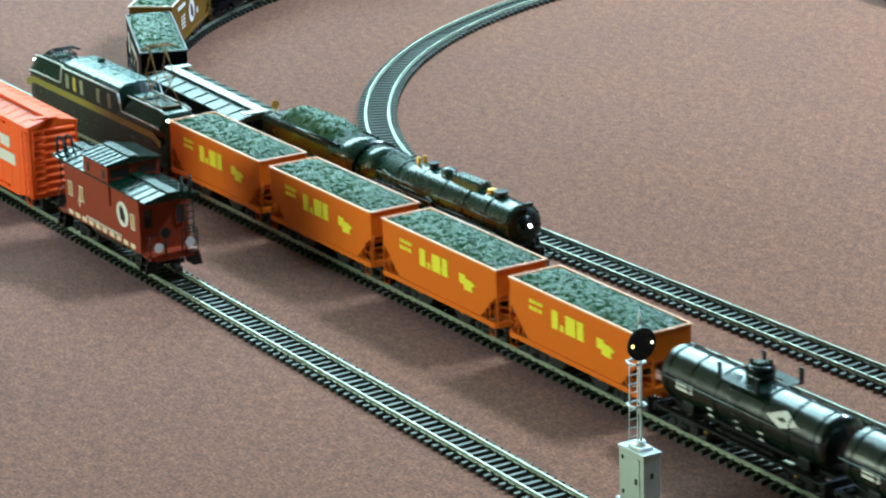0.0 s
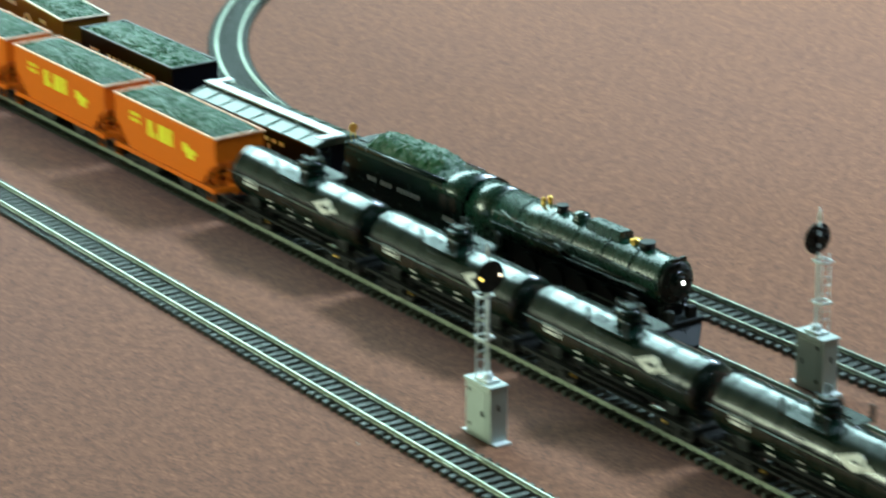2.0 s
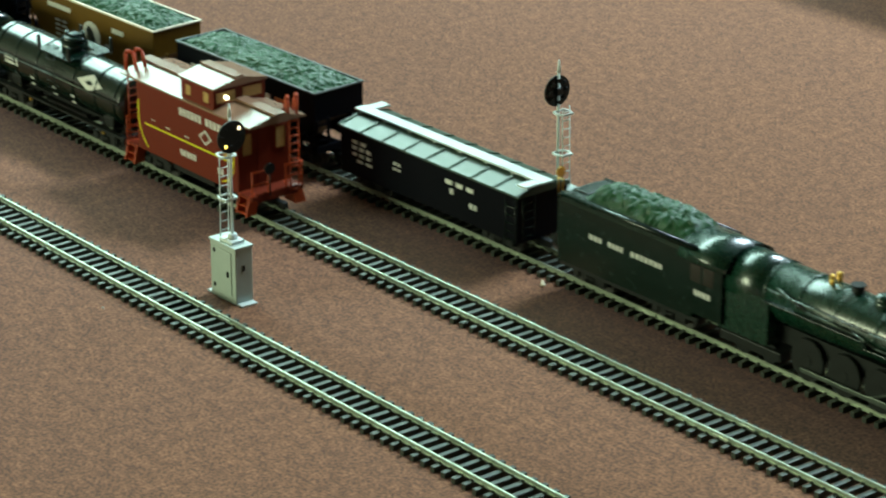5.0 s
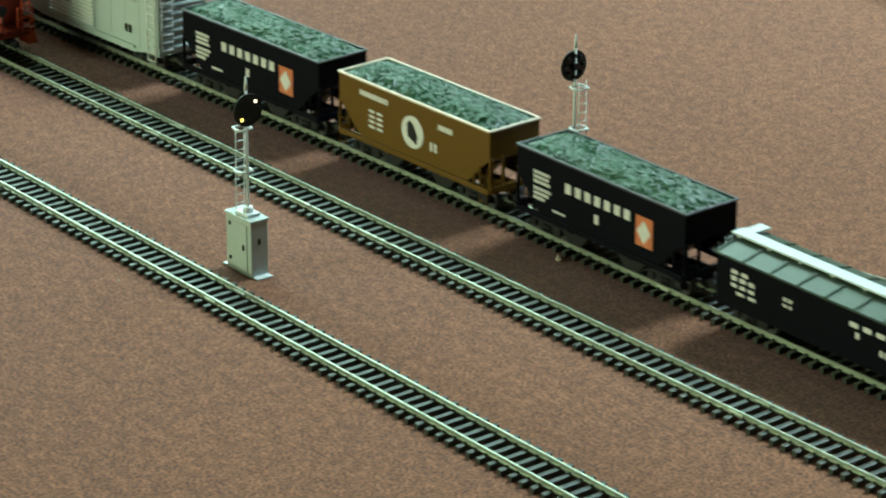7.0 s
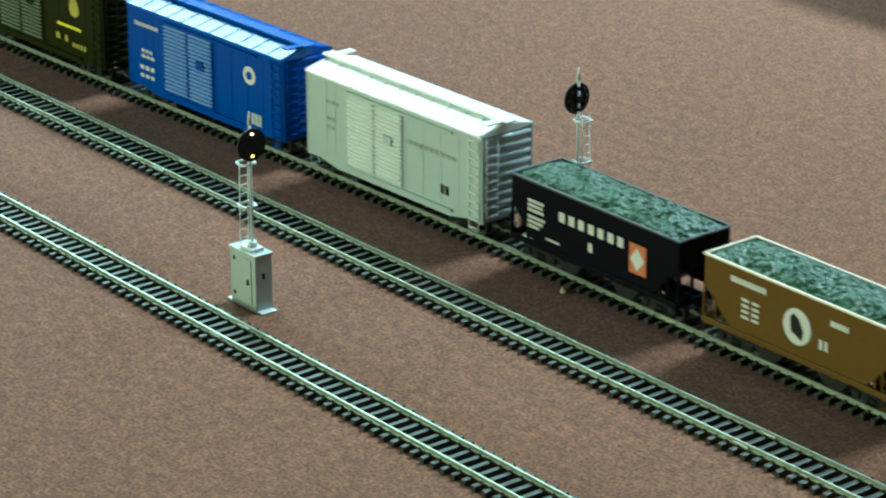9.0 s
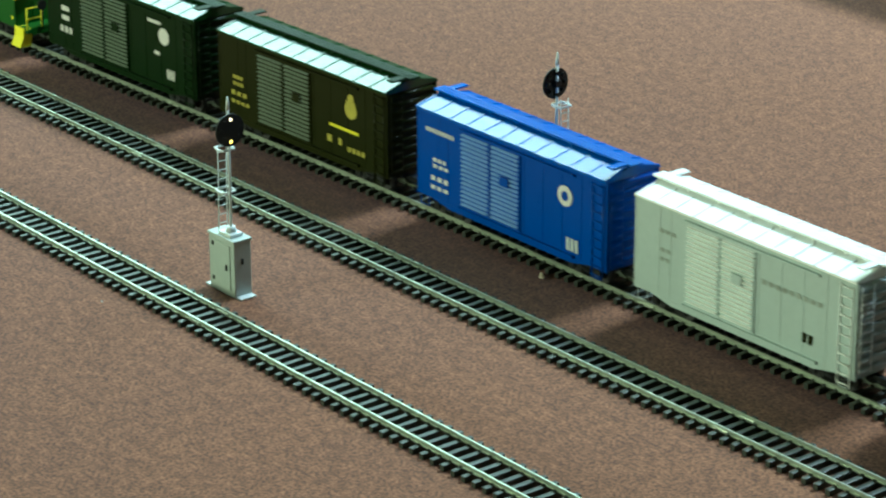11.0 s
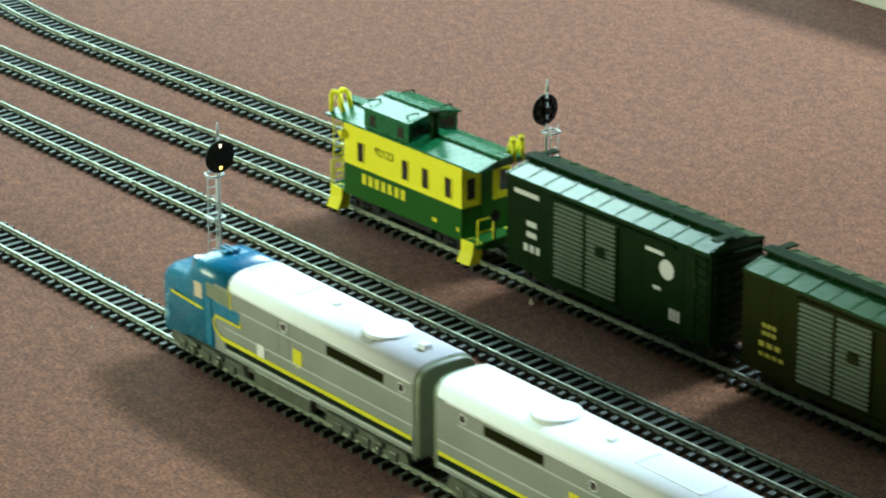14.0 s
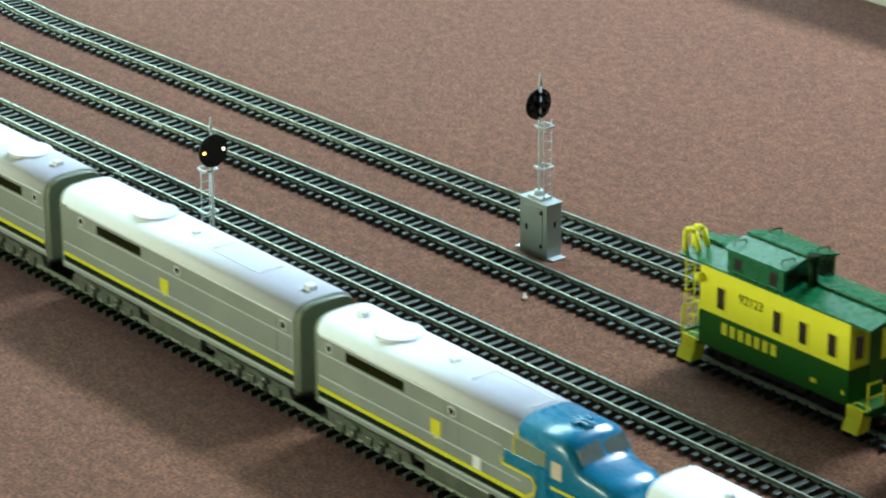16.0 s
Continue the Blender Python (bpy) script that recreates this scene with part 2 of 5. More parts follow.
def on_t4(s):
    """A closed oval, from the near straight's left end."""
    ax, ay = T4_A
    length = math.hypot(T4_B[0] - ax, T4_B[1] - ay)
    h = math.atan2(T4_B[1] - ay, T4_B[0] - ax)
    u, n = (math.cos(h), math.sin(h)), (-math.sin(h), math.cos(h))
    half = math.pi * T4_R

    def at(p, q, turn):
        return ax + u[0] * p + n[0] * q, ay + u[1] * p + n[1] * q, h + turn
    s %= 2 * (length + half)
    if s < length:
        return at(s, 0, 0)
    s -= length
    if s < half:
        a = s / T4_R
        return at(length + T4_R * math.sin(a), T4_R * (1 - math.cos(a)), a)
    s -= half
    if s < length:
        return at(length - s, 2 * T4_R, math.pi)
    a = (s - length) / T4_R
    return at(-T4_R * math.sin(a), T4_R * (1 + math.cos(a)), math.pi + a)


def tie_mesh():
    bm = B()
    box(bm, -1.45, 1.45, -15, 15, 0, 3.0, 0.25)
    for y in (-8.7, 8.7):
        for d in (-1.5, 1.5):
            box(bm, -0.8, 0.8, y + d - 0.45, y + d + 0.45, 2.9, 3.9)
    return mesh_of("tie", bm, "tie")


TIE = tie_mesh()
TIE_STEP = 0.00755


def rail_mesh(path, s0, s1, side, step):
    """One rail, foot, web and head, swept along the path."""
    prof = [(-1.1, 3.0), (1.1, 3.0), (1.1, 3.4), (0.35, 3.6), (0.35, 4.5), (0.5, 4.7), (0.5, 5.5),
            (-0.5, 5.5), (-0.5, 4.7), (-0.35, 4.5), (-0.35, 3.6), (-1.1, 3.4)]
    n = max(1, int(abs(s1 - s0) / step))
    bm = B()
    rings = []
    for i in range(n + 1):
        x, y, a = path(s0 + (s1 - s0) * i / n)
        nx, ny = -math.sin(a), math.cos(a)
        rings.append([((x + nx * (side + p) * K) * 1000, (y + ny * (side + p) * K) * 1000, z) for p, z in prof])
    return mesh_of("rail", loft(bm, rings, False), "rail")


def track(label, path, s0, s1, near0, near1, step, joints):
    root = thing("railway_track", label, "track", "model railway tracks")
    for side in (-8.7, 8.7):
        part("rail", rail_mesh(path, s0, s1, side, step), "rail", root)
    verts, faces = [], []
    tv = [w.co.copy() for w in TIE.vertices]
    tf = [tuple(p.vertices) for p in TIE.polygons]
    for i in range(int((s1 - s0) / TIE_STEP)):
        s = s0 + (i + 0.5) * TIE_STEP
        x, y, a = path(s)
        m = pose(x, y, 0, 0, 0, math.degrees(a) + random.uniform(-0.6, 0.6))
        if near0 <= s <= near1:
            part("tie", TIE, "tie", root).matrix_basis = m
        else:
            base = len(verts)
            verts += [tuple(m @ c) for c in tv]
            faces += [tuple(k + base for k in p) for p in tf]
    if verts:
        me = bpy.data.meshes.new("tie_run")
        me.from_pydata(verts, [], faces)
        me.materials.append(M["tie"])
        tagged(part("tie_run", me, "tie", root), kind="stuff")
    for s in joints:
        for side in (-8.7, 8.7):
            bm = B()
            box(bm, -5, 5, -1.35, -0.5, 3.0, 4.6, 0.2)
            box(bm, -5, 5, 0.5, 1.35, 3.0, 4.6, 0.2)
            x, y, a = path(s)
            part("rail_joiner", bm, "rail", root).matrix_basis = pose(
                x - math.sin(a) * side * K, y + math.cos(a) * side * K, 0, 0, 0, math.degrees(a))
    return root


# ---- running gear shared by the cars ----
def truck_meshes():
    bm = B()
    for y in (-11.5, 11.5):
        prism_y(bm, [(-13, 4.2), (-13, 7.2), (-6, 9.2), (6, 9.2), (13, 7.2), (13, 4.2), (7, 4.2), (5, 2.4), (-5, 2.4), (-7, 4.2)],
                y - 1, y + 1)
        for x in (-10, 10):
            box(bm, x - 2.3, x + 2.3, y + math.copysign(0.8, y), y + math.copysign(2.2, y), 3.4, 7.4, 0.3)
        for x in (-2.2, 0, 2.2):
            cyl(bm, (x, y + math.copysign(1.4, y), 2.6), (x, y + math.copysign(1.4, y), 7.0), 0.9, seg=8)
    box(bm, -3, 3, -12, 12, 5, 9.5, 0.4)
    frame_me = mesh_of("truck", bm, "truck")
    bm = B()
    for y in (-8.2, 8.2):
        cyl(bm, (0, y - 1.2, 0), (0, y + 1.2, 0), 5.25, seg=20)
        cyl(bm, (0, y - math.copysign(1.3, y), 0), (0, y - math.copysign(1.9, y), 0), 5.9, seg=20)
    cyl(bm, (0, -11, 0), (0, 11, 0), 1.1, seg=8)
    return frame_me, mesh_of("wheelset", bm, "wheel")


TRUCK, WHEELSET = truck_meshes()


def coupler_mesh():
    bm = B()
    box(bm, 0, 7, -1.5, 1.5, 6.0, 9.0, 0.3)
    box(bm, 6, 10.5, -2.6, 1.2, 5.6, 9.4, 0.5)
    box(bm, 9, 11.5, -2.6, -0.9, 5.6, 9.4, 0.4)
    return mesh_of("coupler", bm, "truck")


COUPLER = coupler_mesh()


def gear(root, half, centre):
    """Two trucks with their wheels, and a coupler at each end."""
    for x in (-centre, centre):
        t = part("truck", TRUCK, "truck", root)
        t.matrix_basis = pose(x * K, 0, 0)
        for d in (-10, 10):
            part("wheelset", WHEELSET, "wheel", t).matrix_basis = pose(d * K, 0, 5.25 * K)
    part("coupler", COUPLER, "truck", root).matrix_basis = pose((half - 3) * K, 0, 0)
    part("coupler", COUPLER, "truck", root).matrix_basis = pose(-(half - 3) * K, 0, 0, 0, 0, 180)


def ladder(bm, x, y, z0, z1, width, axis, step=4.6, r=0.3):
    """Rungs with two stiles; axis 'x' lies along the side, 'y' across the end."""
    n = int((z1 - z0) / step)
    for i in range(n + 1):
        z = z0 + i * step
        if axis == "x":
            cyl(bm, (x, y, z), (x + width, y, z), r, seg=5)
        else:
            cyl(bm, (x, y, z), (x, y + width, z), r, seg=5)
    for d in (0, width):
        p = (x + d, y) if axis == "x" else (x, y + d)
        cyl(bm, (*p, z0 - 1), (*p, z1 + 1), r, seg=5)
    return bm


# ---- hopper cars ----
def coal_heap(bm, L, W, z, rise, seed, cell=1.6):
    """A heap of coal lumps, uneven, filling the top of a car."""
    rnd = random.Random(seed)
    nx, ny = int(2 * L / cell), int(2 * W / cell)
    grid = []
    for i in range(nx + 1):
        row = []
        for j in range(ny + 1):
            x, y = -L + 2 * L * i / nx, -W + 2 * W * j / ny
            ex, ey = 1 - abs(x / L) ** 6, 1 - abs(y / W) ** 2.5
            h = rise * min(ex, 1) * ey + noise.noise(Vector((x * 0.06 + seed, y * 0.09, 0))) * 1.1 * min(ex, ey)
            edge = i in (0, nx) or j in (0, ny)
            h += 0 if edge else rnd.uniform(-0.8, 0.8)
            jx, jy = (0, 0) if edge else (rnd.uniform(-0.75, 0.75), rnd.uniform(-0.75, 0.75))
            row.append(bm.verts.new(((x + jx) * K, (y + jy) * K, (z + h) * K)))
        grid.append(row)
    for i in range(nx):
        for j in range(ny):
            a, b, c, d = grid[i][j], grid[i + 1][j], grid[i + 1][j + 1], grid[i][j + 1]
            for tri in ((a, b, c), (a, c, d)) if rnd.random() < 0.5 else ((a, b, d), (b, c, d)):
                bm.faces.new(tri)
    return bm


def hopper(label, group, paint, rim, marks, seed):
    L, W, T, S = 64.5, 17.5, 47.5, 12.0
    root = thing("hopper_car", label, "hopper car", group)
    bm = B()
    side = [(-L, T), (L, T), (L, 31), (L - 2, 30), (L - 18, S + 3), (-L + 18, S + 3), (-L + 2, 30), (-L, 31)]
    for y in (-W, W - 1):
        prism_y(bm, side, y, y + 1)
    for sgn in (-1, 1):
        prism_y(bm, [(sgn * L, 31), (sgn * L, T), (sgn * (L - 1), T), (sgn * (L - 1), 31), (sgn * 22, 10), (sgn * 24, 10)], -W + 1, W - 1)
    part("body", bm, paint, root)
    for x in (-22, 22):
        part("discharge_bay", prism_y(B(), [(x - 17, S + 4), (x + 17, S + 4), (x + 5, 4), (x - 5, 4)], -W + 3, W - 3), "truck", root)
    bm = B()
    for y in (-W, W):
        box(bm, -L, L, y - 1.2, y + 0.6, S, S + 3, 0.3)
    for x in (-L, L):
        box(bm, x - 1.2, x + 1.2, -W, W, S, S + 4, 0.3)
        for y in (-W + 0.6, -W * 0.45, W * 0.45, W - 0.6):
            box(bm, x - 0.7, x + 0.7, y - 0.7, y + 0.7, S, 32)
        for y in (-W + 0.4, W - 0.4):
            s = math.copysign(1, x)
            for k in (8, 13):
                box(bm, x - s * k - 0.5, x - s * k + 0.5, y - 0.5, y + 0.5, S + 2, 31 - k * 0.7)
    box(bm, -L, L, -3, 3, S - 3, S + 2)
    part("underframe", bm, paint, root)
    bm = B()
    for y in (-W, W):
        box(bm, -L - 0.6, L + 0.6, y - 0.8, y + 0.8, T - 0.4, T + 0.7, 0.2)
    for x in (-L, L):
        box(bm, x - 0.8, x + 0.8, -W, W, T - 0.4, T + 0.7, 0.2)
    part("rim", bm, rim, root)
    for sgn in (-1, 1):
        part("ladder", ladder(B(), sgn * (L + 0.9), -W + 1 if sgn > 0 else W - 8, S + 3, 32, 7, "y"), paint, root)
        for y in (-W - 0.8, W + 0.8):
            part("ladder", ladder(B(), sgn * (L - 1) - (0 if sgn < 0 else 6), y, S - 5, S + 14, 6, "x", 4.8), paint, root)
    part("coal_load", coal_heap(B(), L - 0.9, W - 0.9, T - 0.4, 5.0, seed), "coal", root, "heaped black coal load")
    for name, mat, fn in marks:
        for d in (-1, 1):
            bm = B()
            fn(bm, d * (W + 0.05), d)
            part(name, bm, mat, root)
    gear(root, L, 46)
    return root


def disc(bm, x, z, r, y, side, seg=24, t=0.25):
    return cyl(bm, (x, y, z), (x, y + side * t, z), r, seg=seg)


def diamond(bm, x, z, w, h, y, side, t=0.25):
    return prism_y(bm, [(x - w, z), (x, z + h), (x + w, z), (x, z - h)], y, y + side * t)


def marks_orange(bm, y, s):
    f = -s
    for a, b in ((-21, -14.5), (-12.5, -9), (-7, 3), (4.5, 11)):
        a, b = (a, b) if f > 0 else (-b, -a)
        box(bm, a, b, y, y + s * 0.25, 29, 40 if b - a > 4 else 33)
    for i, (a, b, z0, z1) in enumerate(((24, 31, 30, 36), (29, 38, 27, 34), (36, 41, 31, 33))):
        box(bm, f * a, f * b, y, y + s * (0.25 + 0.1 * i), z0, z1)


def marks_orange_small(bm, y, s):
    f = -s
    for z, n in ((38, 5), (34, 3)):
        bars(bm, min(f * -44, f * -30), max(f * -44, f * -30), z, 2.4, n, y, s)


def marks_reading(bm, y, s):
    f = -s
    for i in range(7):
        a = -26 + i * 7.55
        box(bm, f * a, f * (a + 4.4), y, y + s * 0.25, 31.8, 37.2)
    for z, w in ((36, 13), (33.4, 12), (30.8, 13), (27, 14), (24.4, 12), (21.8, 9)):
        bars(bm, min(f * -51, f * (-51 + w)), max(f * -51, f * (-51 + w)), z, 1.7, 5, y, s, 0.85)
    box(bm, f * -36, f * -26, y, y + s * 0.25, 18.5, 19.6)
    box(bm, f * -3, f * 0, y, y + s * 0.25, 22, 27)


def marks_reading_emblem(bm, y, s):
    box(bm, -s * 28.5, -s * 41, y, y + s * 0.3, 21, 37)


def marks_reading_diamond(bm, y, s):
    diamond(bm, -s * 34.7, 29, 5.2, 6.4, y + s * 0.3, s)


def marks_goat(bm, y, s):
    f = -s
    bars(bm, min(f * -46, f * -21), max(f * -46, f * -21), 39, 3, 9, y, s, 0.85)
    bars(bm, min(f * 22, f * 34), max(f * 22, f * 34), 37, 3, 5, y, s, 0.85)
    for z in (31, 28, 25, 22):
        bars(bm, min(f * -38, f * -24), max(f * -38, f * -24), z, 1.5, 2, y, s, 0.7)
    bars(bm, min(f * 15, f * 22), max(f * 15, f * 22), 23, 5, 2, y, s, 0.6)


def marks_goat_disc(bm, y, s):
    disc(bm, 0, 29.5, 9.3, y, s)


def marks_goat_dark(bm, y, s):
    f = -s
    prism_y(bm, [(f * -3.5, 26), (f * -1, 25.5), (f * 3.5, 23), (f * 4.5, 28), (f * 1, 34), (f * -2.5, 36), (f * -4.6, 33)], y + s * 0.3, y + s * 0.5)


# ---- boxcars ----
def boxcar(label, group, paint, roofmat, walkmat, marks, ribs=11, doors=(-41, 0), doormat=""):
    L, W, T, S = 75.0, 17.8, 60.5, 11.0
    root = thing("boxcar", label, "boxcar", group)
    bm = B()
    box(bm, -L, L, -W, W, S, T, 0.5)
    for y in (-W, W):
        s = math.copysign(1, y)
        prism_y(bm, [(-L + 12, S + 0.2), (L - 12, S + 0.2), (L - 26, S - 2.5), (-L + 26, S - 2.5)], y - s * 1.5, y)
    part("body", bm, paint, root)
    for s in (-1, 1):
        for x in (-58, -50, 12, 27, 42, 57):
            part("panel_seam", box(B(), s * -x - 0.2, s * -x + 0.2, s * W, s * (W + 0.18), S + 1, T - 1), paint, root)
    wave = mesh_of("corrugation", cyl(B(), (0, -W + 2, 0), (0, W - 2, 0), 1.5, seg=8), paint)
    for x in (-L, L):
        s = math.copysign(1, x)
        bm = B()
        loft(bm, [[(q, y, z) for y, z in ((-W, S), (W, S), (W, T), (-W, T))] for q in (x - s * 0.2, x + s * 0.35)], False)
        end = part("end_wall", bm, paint, root)
        for k in range(9):
            part("corrugation", wave, paint, end).matrix_basis = pose((x + s * 0.3) * K, 0, (S + 4 + k * 5.3) * K)
        for y in (-W + 0.8, W - 0.8):
            part("corner_post", box(B(), x, x + s * 1.2, y - 0.8, y + 0.8, S, T), paint, end)
    bm = B()
    loft(bm, [[(-L - 1, y, z) for y, z in ((-W - 0.9, T - 0.6), (-W - 0.9, T + 0.6), (0, T + 4.6), (W + 0.9, T + 0.6), (W + 0.9, T - 0.6))],
              [(L + 1, y, z) for y, z in ((-W - 0.9, T - 0.6), (-W - 0.9, T + 0.6), (0, T + 4.6), (W + 0.9, T + 0.6), (W + 0.9, T - 0.6))]], False)
    part("roof", bm, roofmat, root)
    for i in range(ribs + 1):
        x = -L + 2 * L * i / ribs
        bm = B()
        for s in (-1, 1):
            loft(bm, [[(x + d, s * (W + 0.8), T + 0.6), (x + d, s * (W + 0.8), T + 1.0), (x + d, s * 4, T + 4.25), (x + d, s * 4, T + 3.7)] for d in (-0.45, 0.45)], False)
        part("roof_rib", bm, roofmat, root)
    bm = B()
    for y in (-2.6, 0, 2.6):
        box(bm, -L - 4, L + 4, y - 1.1, y + 1.1, T + 5.4, T + 6.4)
    for x in (-L - 1, L - 4):
        s = 1 if x > 0 else -1
        box(bm, x, x + 5, (3.8 if s < 0 else -14), (14 if s < 0 else -3.8), T + 5.2, T + 6.2)
    for x in np.linspace(-L, L, 8):
        box(bm, x - 0.6, x + 0.6, -3.6, 3.6, T + 3.8, T + 5.4)
    part("running_board", bm, walkmat, root)
    a0, a1 = doors
    mid = (a0 + a1) / 2
    for s in (-1, 1):
        for p, q in ((a0, mid), (mid, a1)):
            plated = q == a1
            p, q = (p + 0.4, q - 0.4)
            if s > 0:
                p, q = -q, -p
            d = part("door", box(B(), p, q, s * W, s * (W + 0.8), S + 2, T - 4), paint, root, "ribbed sliding door")
            rib = B()
            loft(rib, [[(x, s * (W + 0.6), 0.1), (x, s * (W + 2.2), 0.3), (x, s * (W + 2.3), 0.45), (x, s * (W + 2.2), 0.6), (x, s * (W + 0.6), 1.2)] for x in (p + 1, q - 1)], False)
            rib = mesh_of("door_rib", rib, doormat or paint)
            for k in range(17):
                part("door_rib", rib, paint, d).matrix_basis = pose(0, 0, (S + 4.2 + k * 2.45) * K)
            if plated:
                part("door_plate", box(B(), (p + q) / 2 - 3, (p + q) / 2 + 4, s * (W + 1.2), s * (W + 2.5), 36, 41), paint, d)
        x0, x1 = (a0 - 1, a1 + 42) if s < 0 else (-a1 - 42, -a0 + 1)
        part("door_track", box(B(), x0, x1, s * W, s * (W + 1.9), S + 0.8, S + 2.2), paint, root)
        part("door_track", box(B(), x0, x1, s * W, s * (W + 1.7), T - 4, T - 2.8), paint, root)
    for s in (-1, 1):
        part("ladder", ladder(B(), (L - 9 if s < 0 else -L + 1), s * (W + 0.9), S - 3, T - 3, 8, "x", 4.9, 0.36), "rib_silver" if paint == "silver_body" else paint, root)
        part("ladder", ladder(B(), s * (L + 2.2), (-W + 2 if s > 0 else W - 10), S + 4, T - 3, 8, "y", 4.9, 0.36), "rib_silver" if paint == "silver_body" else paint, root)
    for x, y in ((L - 2, -W), (-L + 2, W), (L - 2, W), (-L + 2, -W)):
        s = 1 if x > 0 else -1
        part("stirrup", wire(B(), [(x - 7 * s, y, S), (x - 7 * s, y, S - 5), (x, y, S - 5), (x, y, S)], 0.35), paint, root)
    bm = B()
    cyl(bm, (-L - 3.2, 8, 44), (-L - 2.4, 8, 44), 3.6, seg=14)
    part("brake_wheel", bm, paint, root)
    bm = B()
    box(bm, -L + 2, L - 2, -4, 4, S - 3, S)
    box(bm, -14, 14, -12, -5, S - 6, S)
    part("underframe", bm, "truck", root)
    for name, mat, fn in marks:
        for s in (-1, 1):
            bm = B()
            fn(bm, s * (W + 0.2), s)
            part(name, bm, mat, root)
    gear(root, L, 55)
    return root


def car_text(rows):
    """rows: (x0, x1, z, height, count) of plain bars on a side."""
    def fn(bm, y, s):
        for x0, x1, z, h, n in rows:
            a, b = (x0, x1) if s < 0 else (-x1, -x0)
            bars(bm, a, b, z, h, n, y, s, 0.64)
    return fn


def car_disc(x, z, r):
    def fn(bm, y, s):
        disc(bm, x if s < 0 else -x, z, r, y, s)
    return fn


# ---- covered car with the low roof ----
def low_car():
    L, W, T, S = 75.0, 17.5, 35.5, 9.0
    root = thing("covered_gondola", "black low covered freight car with ribbed roof and pale running board", "freight car")
    bm = B()
    box(bm, -L, L, -W, W, S, T, 0.5)
    part("body", bm, "navy", root)
    bm = B()
    prof = ((-W - 0.8, T - 0.5), (-W - 0.8, T + 0.6), (0, T + 4.2), (W + 0.8, T + 0.6), (W + 0.8, T - 0.5))
    loft(bm, [[(x, y, z) for y, z in prof] for x in (-L - 1, L + 1)], False)
    part("roof", bm, "low_roof", root, "glossy dark ribbed roof")
    for x in np.linspace(-L, L, 9):
        bm = B()
        for s in (-1, 1):
            loft(bm, [[(x + d, s * (W + 0.6), T + 0.6), (x + d, s * (W + 0.6), T + 1.3), (x + d, s * 5, T + 4.1), (x + d, s * 5, T + 3.4)] for d in (-0.4, 0.4)], False)
        part("roof_rib", bm, "low_roof", root)
    bm = B()
    box(bm, -L - 4, L + 4, -3.8, 3.8, T + 5.0, T + 6.0)
    box(bm, -L - 3, -L + 4, 3.8, 15, T + 4.8, T + 5.8)
    box(bm, L - 4, L + 3, -15, -3.8, T + 4.8, T + 5.8)
    for x in np.linspace(-L, L, 8):
        box(bm, x - 0.6, x + 0.6, -3.4, 3.4, T + 3, T + 5)
    part("running_board", bm, "silver", root, "pale grey running board")
    for s in (-1, 1):
        part("ladder", ladder(B(), s * (L + 1.6), -W + 2 if s > 0 else W - 10, S + 4, T - 2, 8, "y", 4.6), "gloss_black", root)
        part("ladder", ladder(B(), L - 9 if s < 0 else -L + 1, s * (W + 0.9), S - 3, T - 2, 8, "x", 4.6), "gloss_black", root)
    bm = B()
    wire(bm, [(L + 3, 8, T - 4), (L + 3, 8, T + 9), (L + 3, 11, T + 9), (L + 3, 11, T - 4)], 0.5)
    cyl(bm, (L + 2.8, 9.5, T + 9), (L + 3.6, 9.5, T + 9), 3, seg=14)
    part("brake_wheel", bm, "gold", root)
    fn = car_text([(-64, -50, 28, 2, 2), (-64, -46, 24.5, 2.2, 3), (-64, -46, 21, 1.8, 3), (-60, -44, 17.5, 1.6, 2),
                   (-28, -21, 25, 1.8, 2), (-28, -21, 22, 1.4, 2), (16, 42, 27, 2.5, 3), (20, 24, 22, 3, 1), (36, 43, 18, 3, 2)])
    for s in (-1, 1):
        bm = B()
        fn(bm, s * (W + 0.05), s)
        part("lettering", bm, "white", root, "small white lettering bars")
    gear(root, L, 54)
    return root


